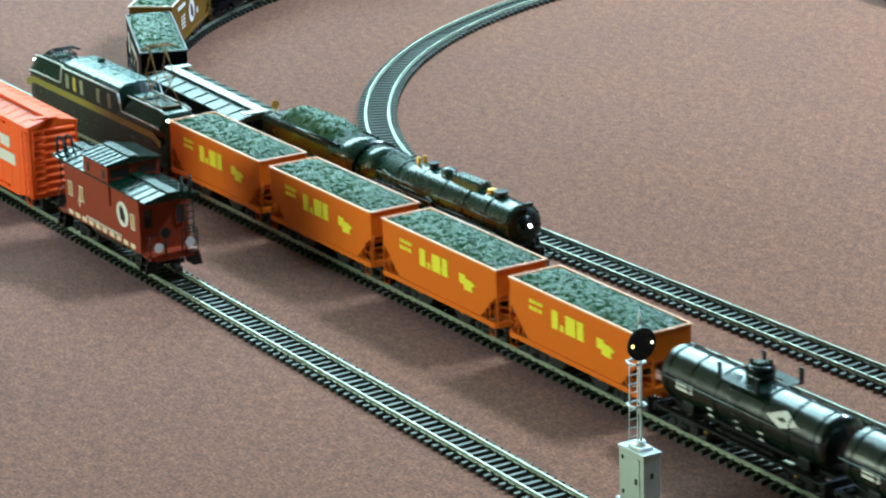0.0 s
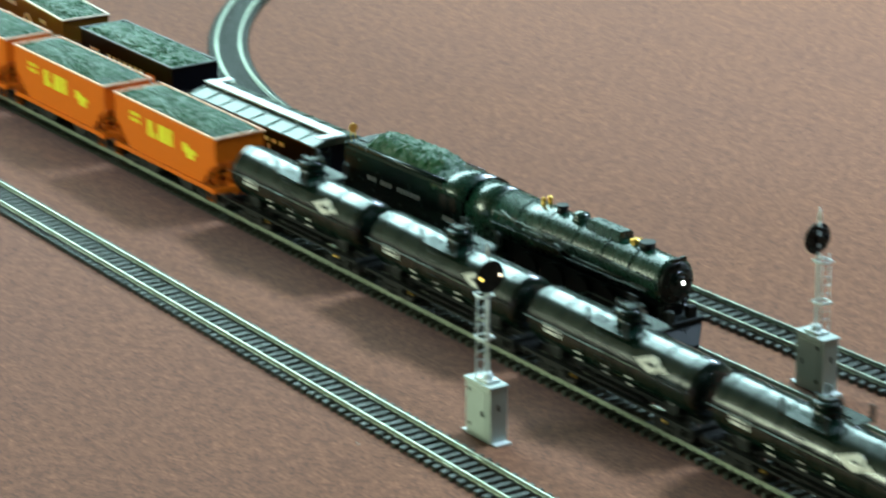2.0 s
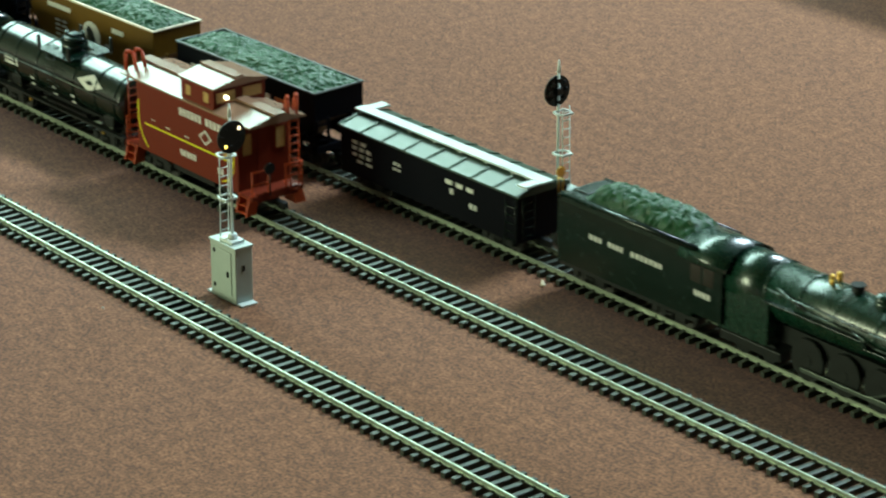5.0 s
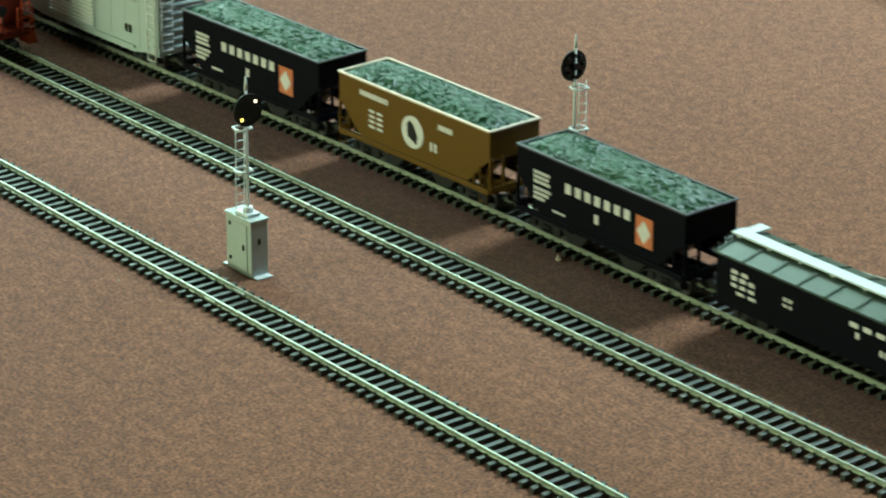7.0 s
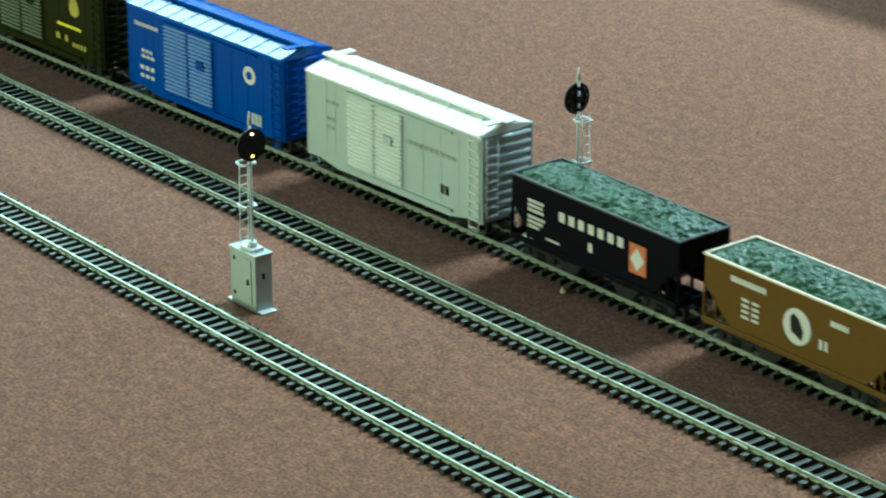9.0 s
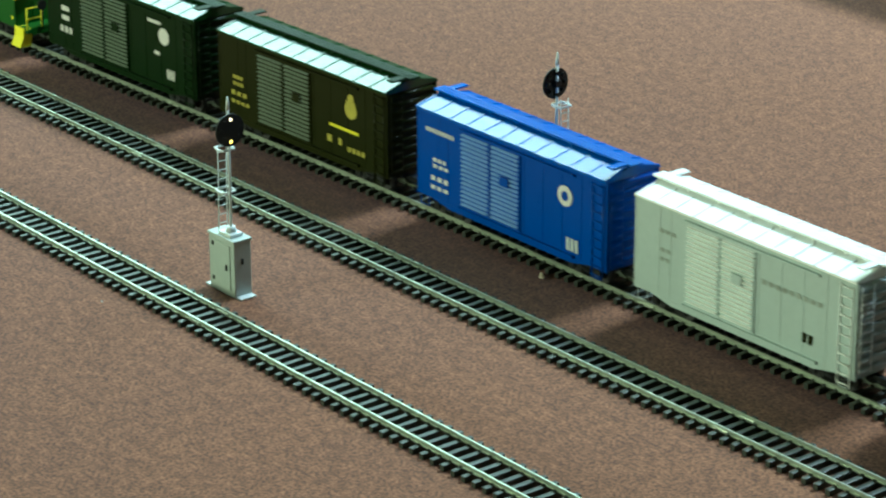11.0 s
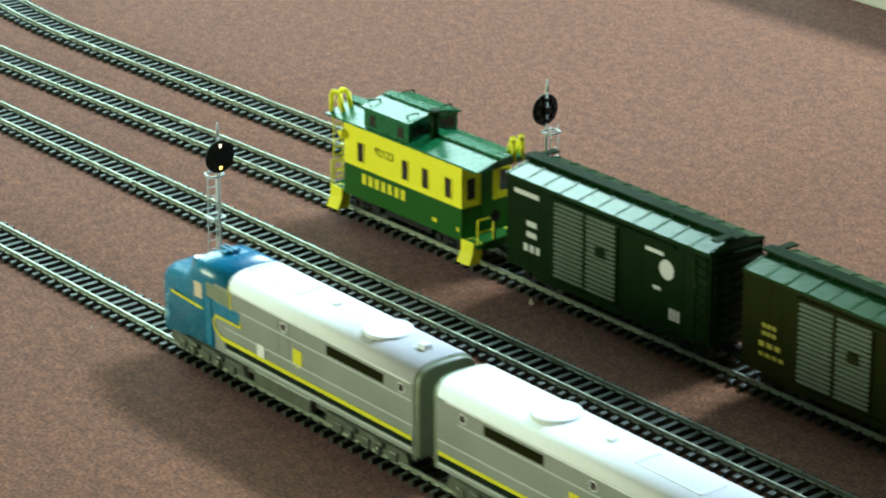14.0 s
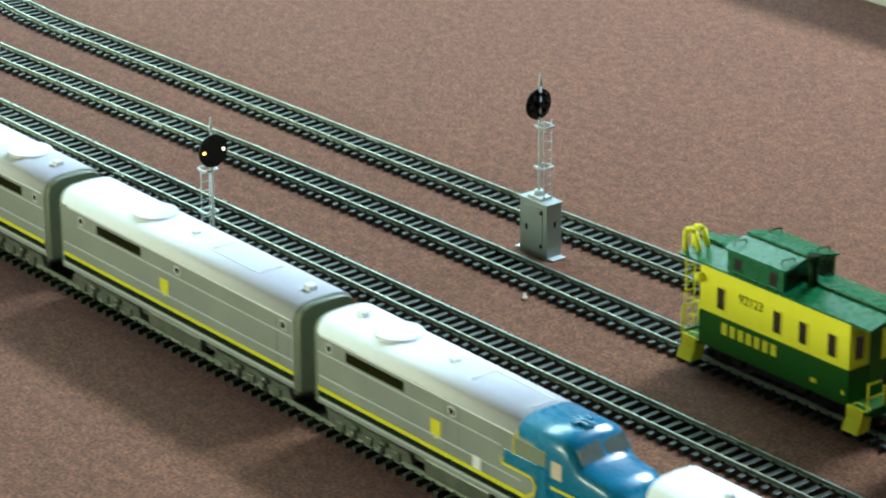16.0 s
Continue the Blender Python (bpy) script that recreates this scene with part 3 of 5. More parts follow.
# ---- tank car ----
def tank_car(label):
    L, R, Z = 71.0, 15.5, 29.5
    root = thing("tank_car", label, "tank car", "black tank cars in one train")
    bm = B()
    loft(bm, [ring(x, r, Z, 40) for x, r in ((-L, 4), (-L + 0.3, 9), (-L + 1.2, 13), (-L + 3.2, R), (-L + 3.5, R), (L - 3.5, R), (L - 3.2, R), (L - 1.2, 13), (L - 0.3, 9), (L, 4))])
    part("tank", bm, "tank_black", root)
    for x in (-L + 8, -L + 28, -20, 20, L - 28, L - 8):
        bm = B()
        cyl(bm, (x - 0.8, 0, Z), (x + 0.8, 0, Z), R + 0.35, seg=40)
        part("tank_band", bm, "gloss_black", root)
    bm = B()
    cyl(bm, (0, 0, Z + R - 2), (0, 0, Z + R + 6), 8, seg=24)
    cyl(bm, (0, 0, Z + R + 6), (0, 0, Z + R + 8), 8.6, 5.5, seg=24)
    box(bm, -3, 3, -3, 3, Z + R + 7, Z + R + 9.5, 0.5)
    cyl(bm, (5, 3, Z + R + 7), (5, 3, Z + R + 11), 1.3, seg=10)
    cyl(bm, (-5, -2, Z + R + 7), (-5, -2, Z + R + 10), 1.3, seg=10)
    part("dome", bm, "gloss_black", root)
    bm = B()
    box(bm, -17, 17, -15.5, -8.5, Z + R - 1.5, Z + R - 0.6)
    box(bm, -17, 17, 8.5, 15.5, Z + R - 1.5, Z + R - 0.6)
    box(bm, -17, -9, -8.5, 8.5, Z + R - 1.5, Z + R - 0.6)
    box(bm, 9, 17, -8.5, 8.5, Z + R - 1.5, Z + R - 0.6)
    part("platform", bm, "gloss_black", root)
    for x, y in ((-16, -14.6), (16, -14.6), (-16, 14.6), (16, 14.6)):
        bm = B()
        box(bm, x - 1.2, x + 1.2, y - 0.7, y + 0.7, Z + R - 1, Z + R + 7.5, 0.2)
        part("platform_post", bm, "black", root)
    bm = B()
    for s in (-1, 1):
        wire(bm, [(-L + 2, s * (R + 1.6), Z + 2.5), (L - 2, s * (R + 1.6), Z + 2.5)], 0.4)
        for x in np.linspace(-L + 4, L - 4, 8):
            cyl(bm, (x, s * (R - 0.5), Z + 2.2), (x, s * (R + 1.6), Z + 2.5), 0.3, seg=5)
    part("handrail", bm, "dark_rod", root, "thin handrail along the tank")
    for s in (-1, 1):
        part("ladder", ladder(B(), -4, s * (R + 2.0), 11, Z + R - 2, 8, "x", 4.4), "black", root)
    bm = B()
    box(bm, -L - 2, L + 2, -5, 5, 10, 13)
    for s in (-1, 1):
        box(bm, -L - 2, L + 2, s * 13, s * 16.5, 11.4, 12.6)
        for x in (-L, -30, 30, L):
            box(bm, x - 1, x + 1, min(0, s * 15), max(0, s * 15), 10.6, 12)
    for x in (-50, 50):
        box(bm, x - 5, x + 5, -11, 11, 12, 19, 1)
    box(bm, -22, 22, -8, 8, 6, 11, 0.5)
    for s in (-1, 1):
        box(bm, s * (L + 1), s * (L + 3), -16.5, 16.5, 8.5, 13.5, 0.3)
        for y in (-15.5, 15.5):
            wire(bm, [(s * (L - 1), y, 12), (s * (L - 1), y, 5), (s * (L - 8), y, 5), (s * (L - 8), y, 12)], 0.4)
    part("underframe", bm, "black", root)
    for s in (-1, 1):
        f = 1 if s < 0 else -1

        def skin(x, a, up=0.35):
            return (x, s * (R + up) * math.cos(a), Z + (R + up) * math.sin(a))
        for kind in ("placard", "diamond_plate"):
            bm = B()
            if kind == "placard":
                outer = [skin(f * -54, -0.18), skin(f * -40, -0.18), skin(f * -40, 0.16), skin(f * -54, 0.16)]
                inner = [skin(f * -54, -0.18, -0.2), skin(f * -40, -0.18, -0.2), skin(f * -40, 0.16, -0.2), skin(f * -54, 0.16, -0.2)]
            else:
                outer = [skin(f * 24, 0.42), skin(f * 36, 0.12), skin(f * 50, 0.42), skin(f * 37, 0.78)]
                inner = [skin(f * 24, 0.42, -0.6), skin(f * 36, 0.12, -0.6), skin(f * 50, 0.42, -0.6), skin(f * 37, 0.78, -0.6)]
            loft(bm, [inner, outer], False)
            plate = part(kind, bm, "white", root)
            if kind == "diamond_plate":
                bm = B()
                loft(bm, [[skin(f * 32.5, 0.42, u), skin(f * 36.5, 0.33, u), skin(f * 41, 0.42, u), skin(f * 37, 0.52, u)] for u in (0.3, 0.55)], False)
                part("diamond_mark", bm, "tank_black", plate)
        bm = B()
        loft(bm, [[skin(f * -53, -0.05, 0.3), skin(f * -41, -0.05, 0.3), skin(f * -41, 0.0, 0.3), skin(f * -53, 0.0, 0.3)],
                  [skin(f * -53, -0.05, 0.55), skin(f * -41, -0.05, 0.55), skin(f * -41, 0.0, 0.55), skin(f * -53, 0.0, 0.55)]], False)
        part("lettering", bm, "black", root)
        bm = B()
        for x in (f * -24, f * 0, f * 20):
            box(bm, x - 2, x + 2, s * (R + 0.6) * 0.96, s * (R + 0.9) * 0.96, Z - 6, Z - 5)
            box(bm, x - 2, x + 2, s * (R + 0.6) * 0.9, s * (R + 0.9) * 0.9, Z - 10, Z - 9)
        part("lettering", bm, "white", root)
        bm = B()
        for x in (f * -30, f * 48):
            ball(bm, (x, s * 13.5, 8.5), 1.1)
        part("bracket", bm, "gold", root)
    gear(root, L + 1, 50)
    return root


# ---- cabooses ----
def caboose(label, half, eave, sill, W, body, roofmat, cup, trim, lower=None, split=27, extra="", corrugated=False, wide=0.0, cup_h=13, solid=False):
    """Body, overhanging roof, cupola, end platforms with steps, ladders and rails."""
    root = thing("caboose", label, "caboose")
    L, P = half, half + 13
    bm = B()
    if lower:
        box(bm, -L, L, -W, W, split, eave, 0.3)
        part("body", bm, body, root)
        bm = B()
        box(bm, -L, L, -W - 0.05, W + 0.05, sill, split - 0.02, 0.3)
        part("lower_body", bm, lower, root)
    else:
        box(bm, -L, L, -W, W, sill, eave, 0.3)
        part("body", bm, body, root)
    bm = B()
    prof = ((-W - 1.6, eave - 0.3), (-W - 1.6, eave + 0.7), (-4, eave + 4.2), (4, eave + 4.2), (W + 1.6, eave + 0.7), (W + 1.6, eave - 0.3))
    loft(bm, [[(x, y, z) for y, z in prof] for x in (-P - 1, P + 1)], False)
    part("roof", bm, roofmat, root)
    if corrugated:
        for x in np.linspace(-P, P, 15):
            bm = B()
            for s in (-1, 1):
                loft(bm, [[(x + d, s * (W + 1.5), eave + 0.7), (x + d, s * (W + 1.5), eave + 1.5), (x + d, s * 4, eave + 4.9), (x + d, s * 4, eave + 4.1)] for d in (-0.5, 0.5)], False)
            part("roof_rib", bm, roofmat, root)
    c0, c1 = cup
    cw = W + wide
    top = eave + cup_h
    bm = B()
    box(bm, c0, c1, -cw, cw, eave - (14 if wide else 1), top, 0.3)
    part("cupola", bm, body if wide or lower is None else roofmat, root)
    bm = B()
    prof = ((-cw - 1, top - 0.3), (-cw - 1, top + 0.6), (-4, top + 3.6), (4, top + 3.6), (cw + 1, top + 0.6), (cw + 1, top - 0.3))
    loft(bm, [[(x, y, z) for y, z in prof] for x in (c0 - 1.5, c1 + 1.5)], False)
    part("cupola_roof", bm, roofmat, root)
    if corrugated:
        for x in np.linspace(c0 - 1, c1 + 1, 7):
            bm = B()
            for s in (-1, 1):
                loft(bm, [[(x + d, s * (cw + 0.9), top + 0.6), (x + d, s * (cw + 0.9), top + 1.4), (x + d, s * 4, top + 4.3), (x + d, s * 4, top + 3.5)] for d in (-0.5, 0.5)], False)
            part("roof_rib", bm, roofmat, root)
    for p, q in ((-P - 3, c0 - 1.5), (c1 + 1.5, P + 3)):
        bm = B()
        box(bm, p, q, -3.6, 3.6, eave + 4.8, eave + 5.8)
        for x in np.linspace(p + 2, q - 2, 4):
            box(bm, x - 0.6, x + 0.6, -3, 3, eave + 4, eave + 4.9)
        part("running_board", bm, roofmat, root)
    bm = B()
    box(bm, c0 - 1, c1 + 1, -3.2, 3.2, top + 4.0, top + 4.9)
    part("running_board", bm, roofmat, root)
    # cupola windows
    wm = "amber_glass" if extra == "lit" else "glass"
    for s in (-1, 1):
        for x in ((c0 + 5), (c1 - 9)):
            bm = B()
            box(bm, x, x + 4.5, s * cw, s * (cw + 0.25), top - 9, top - 3)
            w = part("window", bm, wm, root)
            bm = B()
            for z in (top - 9.6, top - 3):
                box(bm, x - 0.6, x + 5.1, s * cw, s * (cw + 0.6), z, z + 0.6)
            part("window_frame", bm, body if lower is None else roofmat, w)
        for y in (-cw + 2, 2.5):
            bm = B()
            xe = c1 if s > 0 else c0
            box(bm, xe, xe + s * 0.25, y, y + cw - 5, top - 8.5, top - 2.5)
            w = part("window", bm, wm, root)
            bm = B()
            for z in (top - 9.1, top - 2.5):
                box(bm, xe, xe + s * 0.6, y - 0.6, y + cw - 4.4, z, z + 0.6)
            part("window_frame", bm, body if lower is None else roofmat, w)
    # end walls: windows and doors
    for s in (-1, 1):
        xe = s * L
        for y0, y1, name in ((-W + 3, -W + 9, "window"), (-4, 4, "door"), (W - 9, W - 3, "window")):
            bm = B()
            z0, z1 = (sill + 2, eave - 4) if name == "door" else (eave - 20, eave - 8)
            box(bm, xe, xe + s * 0.35, y0, y1, z0, z1)
            w = part(name, bm, ("glass" if name == "window" else (lower or body)) if extra != "lit" else ("amber_glass" if name == "window" else body), root)
            if name == "window":
                bm = B()
                for a, b, c, d in ((y0 - 0.7, y1 + 0.7, z1, z1 + 0.7), (y0 - 0.7, y1 + 0.7, z0 - 0.7, z0), (y0 - 0.7, y0, z0, z1), (y1, y1 + 0.7, z0, z1)):
                    box(bm, xe, xe + s * 0.7, a, b, c, d)
                part("window_frame", bm, body, w)
    # end platforms
    for s in (-1, 1):
        bm = B()
        box(bm, s * L, s * P, -W, W, sill - 1, sill + 1)
        box(bm, s * (P - 1.5), s * P, -W + 4, W - 4, sill - 2.5, sill + 2)
        part("platform", bm, lower or body, root)
        for y in (-1, 1):
            bm = B()
            for x in (L + 1.3, P - 2.8):
                loft(bm, [[(s * x + e, y * (W - 6), sill + 1), (s * x + e, y * (W + 0.4), sill + 1), (s * x + e, y * (W + 3), sill - 10), (s * x + e, y * (W - 4), sill - 10)] for e in (-0.5, 0.5)], False)
            loft(bm, [[(s * q, y * (W - 6 + u), sill + 1), (s * q, y * (W - 5.2 + u), sill + 1), (s * q, y * (W + u - 2.6), sill - 10), (s * q, y * (W + u - 3.4), sill - 10)] for q, u in ((L + 1.3, 0), (P - 2.8, 0))], False)
            if solid:
                loft(bm, [[(s * q, y * (W + 0.4), sill + 2), (s * q, y * (W + 1.1), sill + 2), (s * q, y * (W + 1.6), sill - 4), (s * q, y * (W + 4.4), sill - 10), (s * q, y * (W + 3.2), sill - 10), (s * q, y * (W + 0.6), sill - 4)]
                          for q in (L + 0.8, P - 2.2)], False)
            step = part("step", bm, trim, root)
            for d, z in ((0, sill - 1), (1.6, sill - 5.5), (3.0, sill - 9.5)):
                part("tread", box(B(), s * (L + 1.5), s * (P - 2.5), y * (W - 5 + d), y * (W + d * 0.6), z, z + 0.7), trim, step)
        bm = B()
        for y in (-W + 0.6, W - 0.6):
            wire(bm, [(s * (P - 0.8), y, sill), (s * (P - 0.8), y, sill + 15), (s * (P - 0.8), y * 0.35, sill + 15), (s * (P - 0.8), y * 0.35, sill)], 0.5)
            cyl(bm, (s * (P - 0.8), y, sill + 8), (s * (P - 0.8), y * 0.35, sill + 8), 0.4, seg=6)
        part("end_railing", bm, trim, root)
        bm = B()
        y = W - 9 if s > 0 else -W + 3
        ladder(bm, s * P, y, sill, eave, 6, "y", 4.4, 0.45)
        for d in (0, 6):
            wire(bm, [(s * P, y + d - 1, eave), (s * P, y + d - 1, eave + 11), (s * (P - 1.2), y + d, eave + 13), (s * (P - 4), y + d + 1.5, eave + 11.5), (s * (P - 7), y + d + 1.5, eave + 2)], 1.4 if solid else 1.0, 8)
        part("ladder", bm, trim, root)
    bm = B()
    cyl(bm, (P + 0.4, -6, sill + 16), (P + 1.2, -6, sill + 16), 3.4, seg=16)
    cyl(bm, (P + 0.6, -6, sill), (P + 0.6, -6, sill + 16), 0.5, seg=6)
    part("brake_wheel", bm, "truck", root)
    bm = B()
    box(bm, -L, L, -5, 5, sill - 4, sill)
    box(bm, -20, 20, -13, 13, sill - 6, sill - 0.5, 0.5)
    part("underframe", bm, "black", root)
    gear(root, P, L - 14)
    return root


def side_windows(root, xs, z0, z1, w, W, mat="glass", framemat=None):
    for x in xs:
        for s in (-1, 1):
            bm = B()
            box(bm, s * -x - w / 2, s * -x + w / 2, s * W, s * (W + 0.2), z0, z1)
            p = part("window", bm, mat, root)
            if framemat:
                bm = B()
                for a, b, c, d in ((-w / 2 - 0.6, w / 2 + 0.6, z1, z1 + 0.6), (-w / 2 - 0.6, w / 2 + 0.6, z0 - 0.6, z0),
                                   (-w / 2 - 0.6, -w / 2, z0, z1), (w / 2, w / 2 + 0.6, z0, z1)):
                    box(bm, s * -x + a, s * -x + b, s * W, s * (W + 0.5), c, d)
                part("window_frame", bm, framemat, p)


def side_marks(root, name, mat, W, fn):
    for s in (-1, 1):
        bm = B()
        fn(bm, s * (W + 0.06), s)
        part(name, bm, mat, root)


def lines(rows, turned=True):
    """rows: (x0, z0, x1, z1, thickness): slim painted lines on a side."""
    def fn(bm, y, s):
        f = -s if turned else 1
        for x0, z0, x1, z1, t in rows:
            d = Vector((x1 - x0, z1 - z0)).normalized() * t / 2
            nx, nz = -d.y, d.x
            prism_y(bm, [(f * (x0 + nx), z0 + nz), (f * (x1 + nx), z1 + nz), (f * (x1 - nx), z1 - nz), (f * (x0 - nx), z0 - nz)], y, y + s * 0.2)
    return fn


def red_caboose():
    r = caboose("red wooden-style caboose with tan roof and a lit cupola", 48.5, 53.5, 12.5, 17.3, "red", "tan", (-4, 27), "ladder_red", extra="lit")
    side_windows(r, (38,), 30, 41, 5, 17.3, "amber_glass", "red")
    side_marks(r, "lettering", "white", 17.3, car_text([(-6, 16, 43.5, 4.4, 6), (19, 41, 43.5, 4.4, 6), (-6, 10, 20, 3.5, 5), (30, 36, 19, 3.5, 2)]))
    side_marks(r, "diamond_emblem", "white", 17.3, lambda bm, y, s: diamond(bm, -s * 18.5, 36.5, 6, 4.5, y, s))
    side_marks(r, "diamond_centre", "red", 17.3, lambda bm, y, s: diamond(bm, -s * 18.5, 36.5, 4.2, 3.0, y + s * 0.22, s))
    side_marks(r, "stripe", "yellow", 17.3, lines([(-41, 29, 45, 29, 0.9), (-47, 42, -47, 30, 0.9), (-47, 30, -44, 21, 0.9), (-44, 21, -38, 15.5, 0.9),
                                                   (45, 33, 45, 25, 0.9), (45, 25, 40, 18, 0.9), (40, 18, 34, 15.5, 0.9)]))
    side_marks(r, "grab_iron", "white", 17.3, lines([(-34, 33, -31, 33, 0.6), (-20, 32, -16, 32, 0.6), (-2, 32, 2, 32, 0.6)]))
    bm = B()
    ball(bm, (27.8, -9, 60.5), 1.1)
    part("cupola_lamp", bm, "lamp_head", r, "glowing cupola lamp")
    bm = B()
    ball(bm, (47, -18.2, 44.5), 1.1)
    ball(bm, (47, 18.2, 44.5), 1.1)
    part("marker_lamp", bm, "vermilion", r)
    return r


def yellow_caboose():
    r = caboose("yellow and green caboose with green roof and yellow steps", 50, 53.5, 11, 17.5, "bright_yellow", "roof_green", (-32, 6), "bright_yellow", lower="body_green", split=29, cup_h=12, solid=True)
    side_windows(r, (-35, 3, 20, 39), 33, 44, 5, 17.5, "glass", "bright_yellow")
    for s in (-1, 1):
        text = bpy.data.curves.new("numerals", "FONT")
        text.body, text.size, text.extrude = "92123", 0.0066, 0.0001
        text.materials.append(M["olive"])
        part("numerals", text, "olive", r).matrix_basis = pose(s * 23 * K, s * 17.65 * K, 40.4 * K, 90, 0, 0 if s < 0 else 180)
    side_marks(r, "lettering", "yellow", 17.5, car_text([(-34, 5, 20.5, 6, 7), (26, 32, 16, 2.2, 1), (46, 49, 16, 2.2, 1)]))
    bm = B()
    cyl(bm, (13, -5, 55), (13, -5, 70), 2.4, seg=14)
    cyl(bm, (13, -5, 70), (13, -5, 73), 3.2, seg=14)
    part("smokestack", bm, "green", r)
    bm = B()
    for x in (-30, 2):
        for y in (-15, 9):
            wire(bm, [(x, y, 66), (x, y, 69), (x + 2, y + 6, 69.5), (x + 2, y + 6, 66.5)], 0.4)
    part("grab_iron", bm, "green", r)
    bm = B()
    ball(bm, (-49, -19, 46), 2.6)
    part("marker_lamp", bm, "bright_yellow", r)
    return r


def round_caboose():
    r = caboose("red caboose with dark green ribbed roof and wide cupola", 56, 51.5, 15, 17.3, "maroon", "gg", (-22, 15), "black", corrugated=True, wide=1.2, cup_h=12)
    side_windows(r, (-47, -30, 47), 30, 39, 5, 17.3, "amber_glass", "white")
    side_marks(r, "emblem", "white", 17.3, car_disc(32, 36, 8.4))
    side_marks(r, "emblem_goat", "black", 17.3, lambda bm, y, s: marks_goat_dark_at(bm, y + s * 0.25, s, 32, 36))
    side_marks(r, "lettering", "white", 17.3, car_text([(-24, 30, 20, 1.6, 14)]))
    side_marks(r, "dashes", "cream", 17.3, car_text([(-52, 52, 16.5, 3, 10)]))
    side_marks(r, "cross", "cream", 17.3, lines([(-36, 29, -32, 29, 1.2), (-34, 25, -34, 33, 1.2)]))
    bm = B()
    for y in (-13.5, 8.5):
        disc_x(bm, 70.2, y + 2, 22, 3.2)
    part("end_emblem", bm, "white", r)
    return r


def disc_x(bm, x, y, z, r):
    return cyl(bm, (x, y, z), (x + 0.4, y, z), r, seg=20)


def marks_goat_dark_at(bm, y, s, cx, cz):
    f = -s
    pts = [(-3.2, -3.5), (-1, -4), (3, -6), (4, -1), (1, 4.5), (-2.2, 6), (-4.2, 3)]
    prism_y(bm, [(f * (cx + a), cz + b) for a, b in pts], y, y + s * 0.2)


# ---- steam locomotive and tender; x of the headlight is 100 ----
def ring(x, r, z, n=32, ry=None):
    return [(x, (ry or r) * math.sin(2 * math.pi * i / n), z + r * math.cos(2 * math.pi * i / n)) for i in range(n)]


def steam_locomotive():
    root = thing("steam_locomotive", "glossy black model steam locomotive with lit headlight", "locomotive")
    Z = 36.0
    bm = B()
    loft(bm, [ring(98, 12.2, Z), ring(97.5, 13.2, Z), ring(97.1, 13.2, Z), ring(40, 13.2, Z), ring(39.5, 13.25, Z), ring(30, 13.6, Z), ring(29.5, 13.62, Z), ring(-10, 14.6, Z), ring(-52, 15.0, Z)])
    part("boiler", bm, "boiler", root)
    for x in (96, 72, 48, 22, -4, -28, -50):
        bm = B()
        r = 13.4 if x > 35 else 13.7 + (30 - x) * 0.017
        cyl(bm, (x - 0.7, 0, Z), (x + 0.7, 0, Z), r + 0.35, seg=32)
        part("boiler_band", bm, "boiler", root)
    bm = B()
    loft(bm, [ring(-50, 15.2, Z, 24, 15.4), ring(-78, 15.6, Z - 0.4, 24, 16.2)])
    box(bm, -80, -46, -15.5, 15.5, 12, Z)
    part("firebox", bm, "boiler", root)
    # smokebox front
    bm = B()
    loft(bm, [ring(98, 12.0, Z), ring(99.4, 11.0, Z), ring(100.2, 7.5, Z)])
    part("smokebox_front", bm, "black", root)
    bm = B()
    cyl(bm, (99.8, 0, Z), (101.4, 0, Z), 7.4, 6.6, seg=28)
    for k in range(8):
        a = k * math.pi / 4
        box(bm, 99.6, 101.0, 9.2 * math.sin(a) - 0.6, 9.2 * math.sin(a) + 0.6, Z + 9.2 * math.cos(a) - 0.6, Z + 9.2 * math.cos(a) + 0.6)
    part("smokebox_door", bm, "gloss_black", root)
    bm = B()
    cyl(bm, (101, 0, 37.5), (104.5, 0, 37.5), 3.0, 3.2, seg=20)
    h = part("headlight", bm, "black", root)
    bm = B()
    ball(bm, (104.4, 0, 37.5), 1.2, 0.5)
    part("bulb", bm, "lamp_head", h, "lit warm white headlight")
    bm = B()
    box(bm, 99, 101.5, -5, 5, 48.6, 51, 0.3)
    part("number_board", bm, "gloss_black", root)
    # along the top
    bm = B()
    cyl(bm, (73.5, 0, Z + 12), (73.5, 0, Z + 17), 4.2, 4.8, seg=18)
    part("smokestack", bm, "black", root)
    bm = B()
    box(bm, 61, 64, -2.6, 2.6, Z + 12, Z + 16, 0.8)
    cyl(bm, (64.5, -3, Z + 14.5), (64.5, 3, Z + 14.5), 1.8, seg=10)
    part("bell", bm, "gold", root)
    bm = B()
    prism_x(bm, [(-5.5, Z + 12), (-5.0, Z + 16.5), (-3.5, Z + 18), (3.5, Z + 18), (5.0, Z + 16.5), (5.5, Z + 12)], 26, 55)
    part("sand_dome", bm, "boiler", root)
    bm = B()
    cyl(bm, (15, 0, Z + 12), (15, 0, Z + 16.5), 5.5, 5.2, seg=20)
    ball(bm, (15, 0, Z + 16.5), 5.2, 1, 1, 0.5)
    part("steam_dome", bm, "boiler", root)
    bm = B()
    cyl(bm, (-2.5, 0, Z + 13), (-2.5, 0, Z + 17.5), 3.2, seg=14)
    cyl(bm, (-2.5, 0, Z + 17.5), (-2.5, 0, Z + 18.4), 3.8, seg=14)
    part("turret", bm, "black", root)
    bm = B()
    for y in (-2.5, 2.5):
        cyl(bm, (-17, y, Z + 13), (-17, y, Z + 18), 1.4, seg=10)
        ball(bm, (-17, y, Z + 18), 1.6)
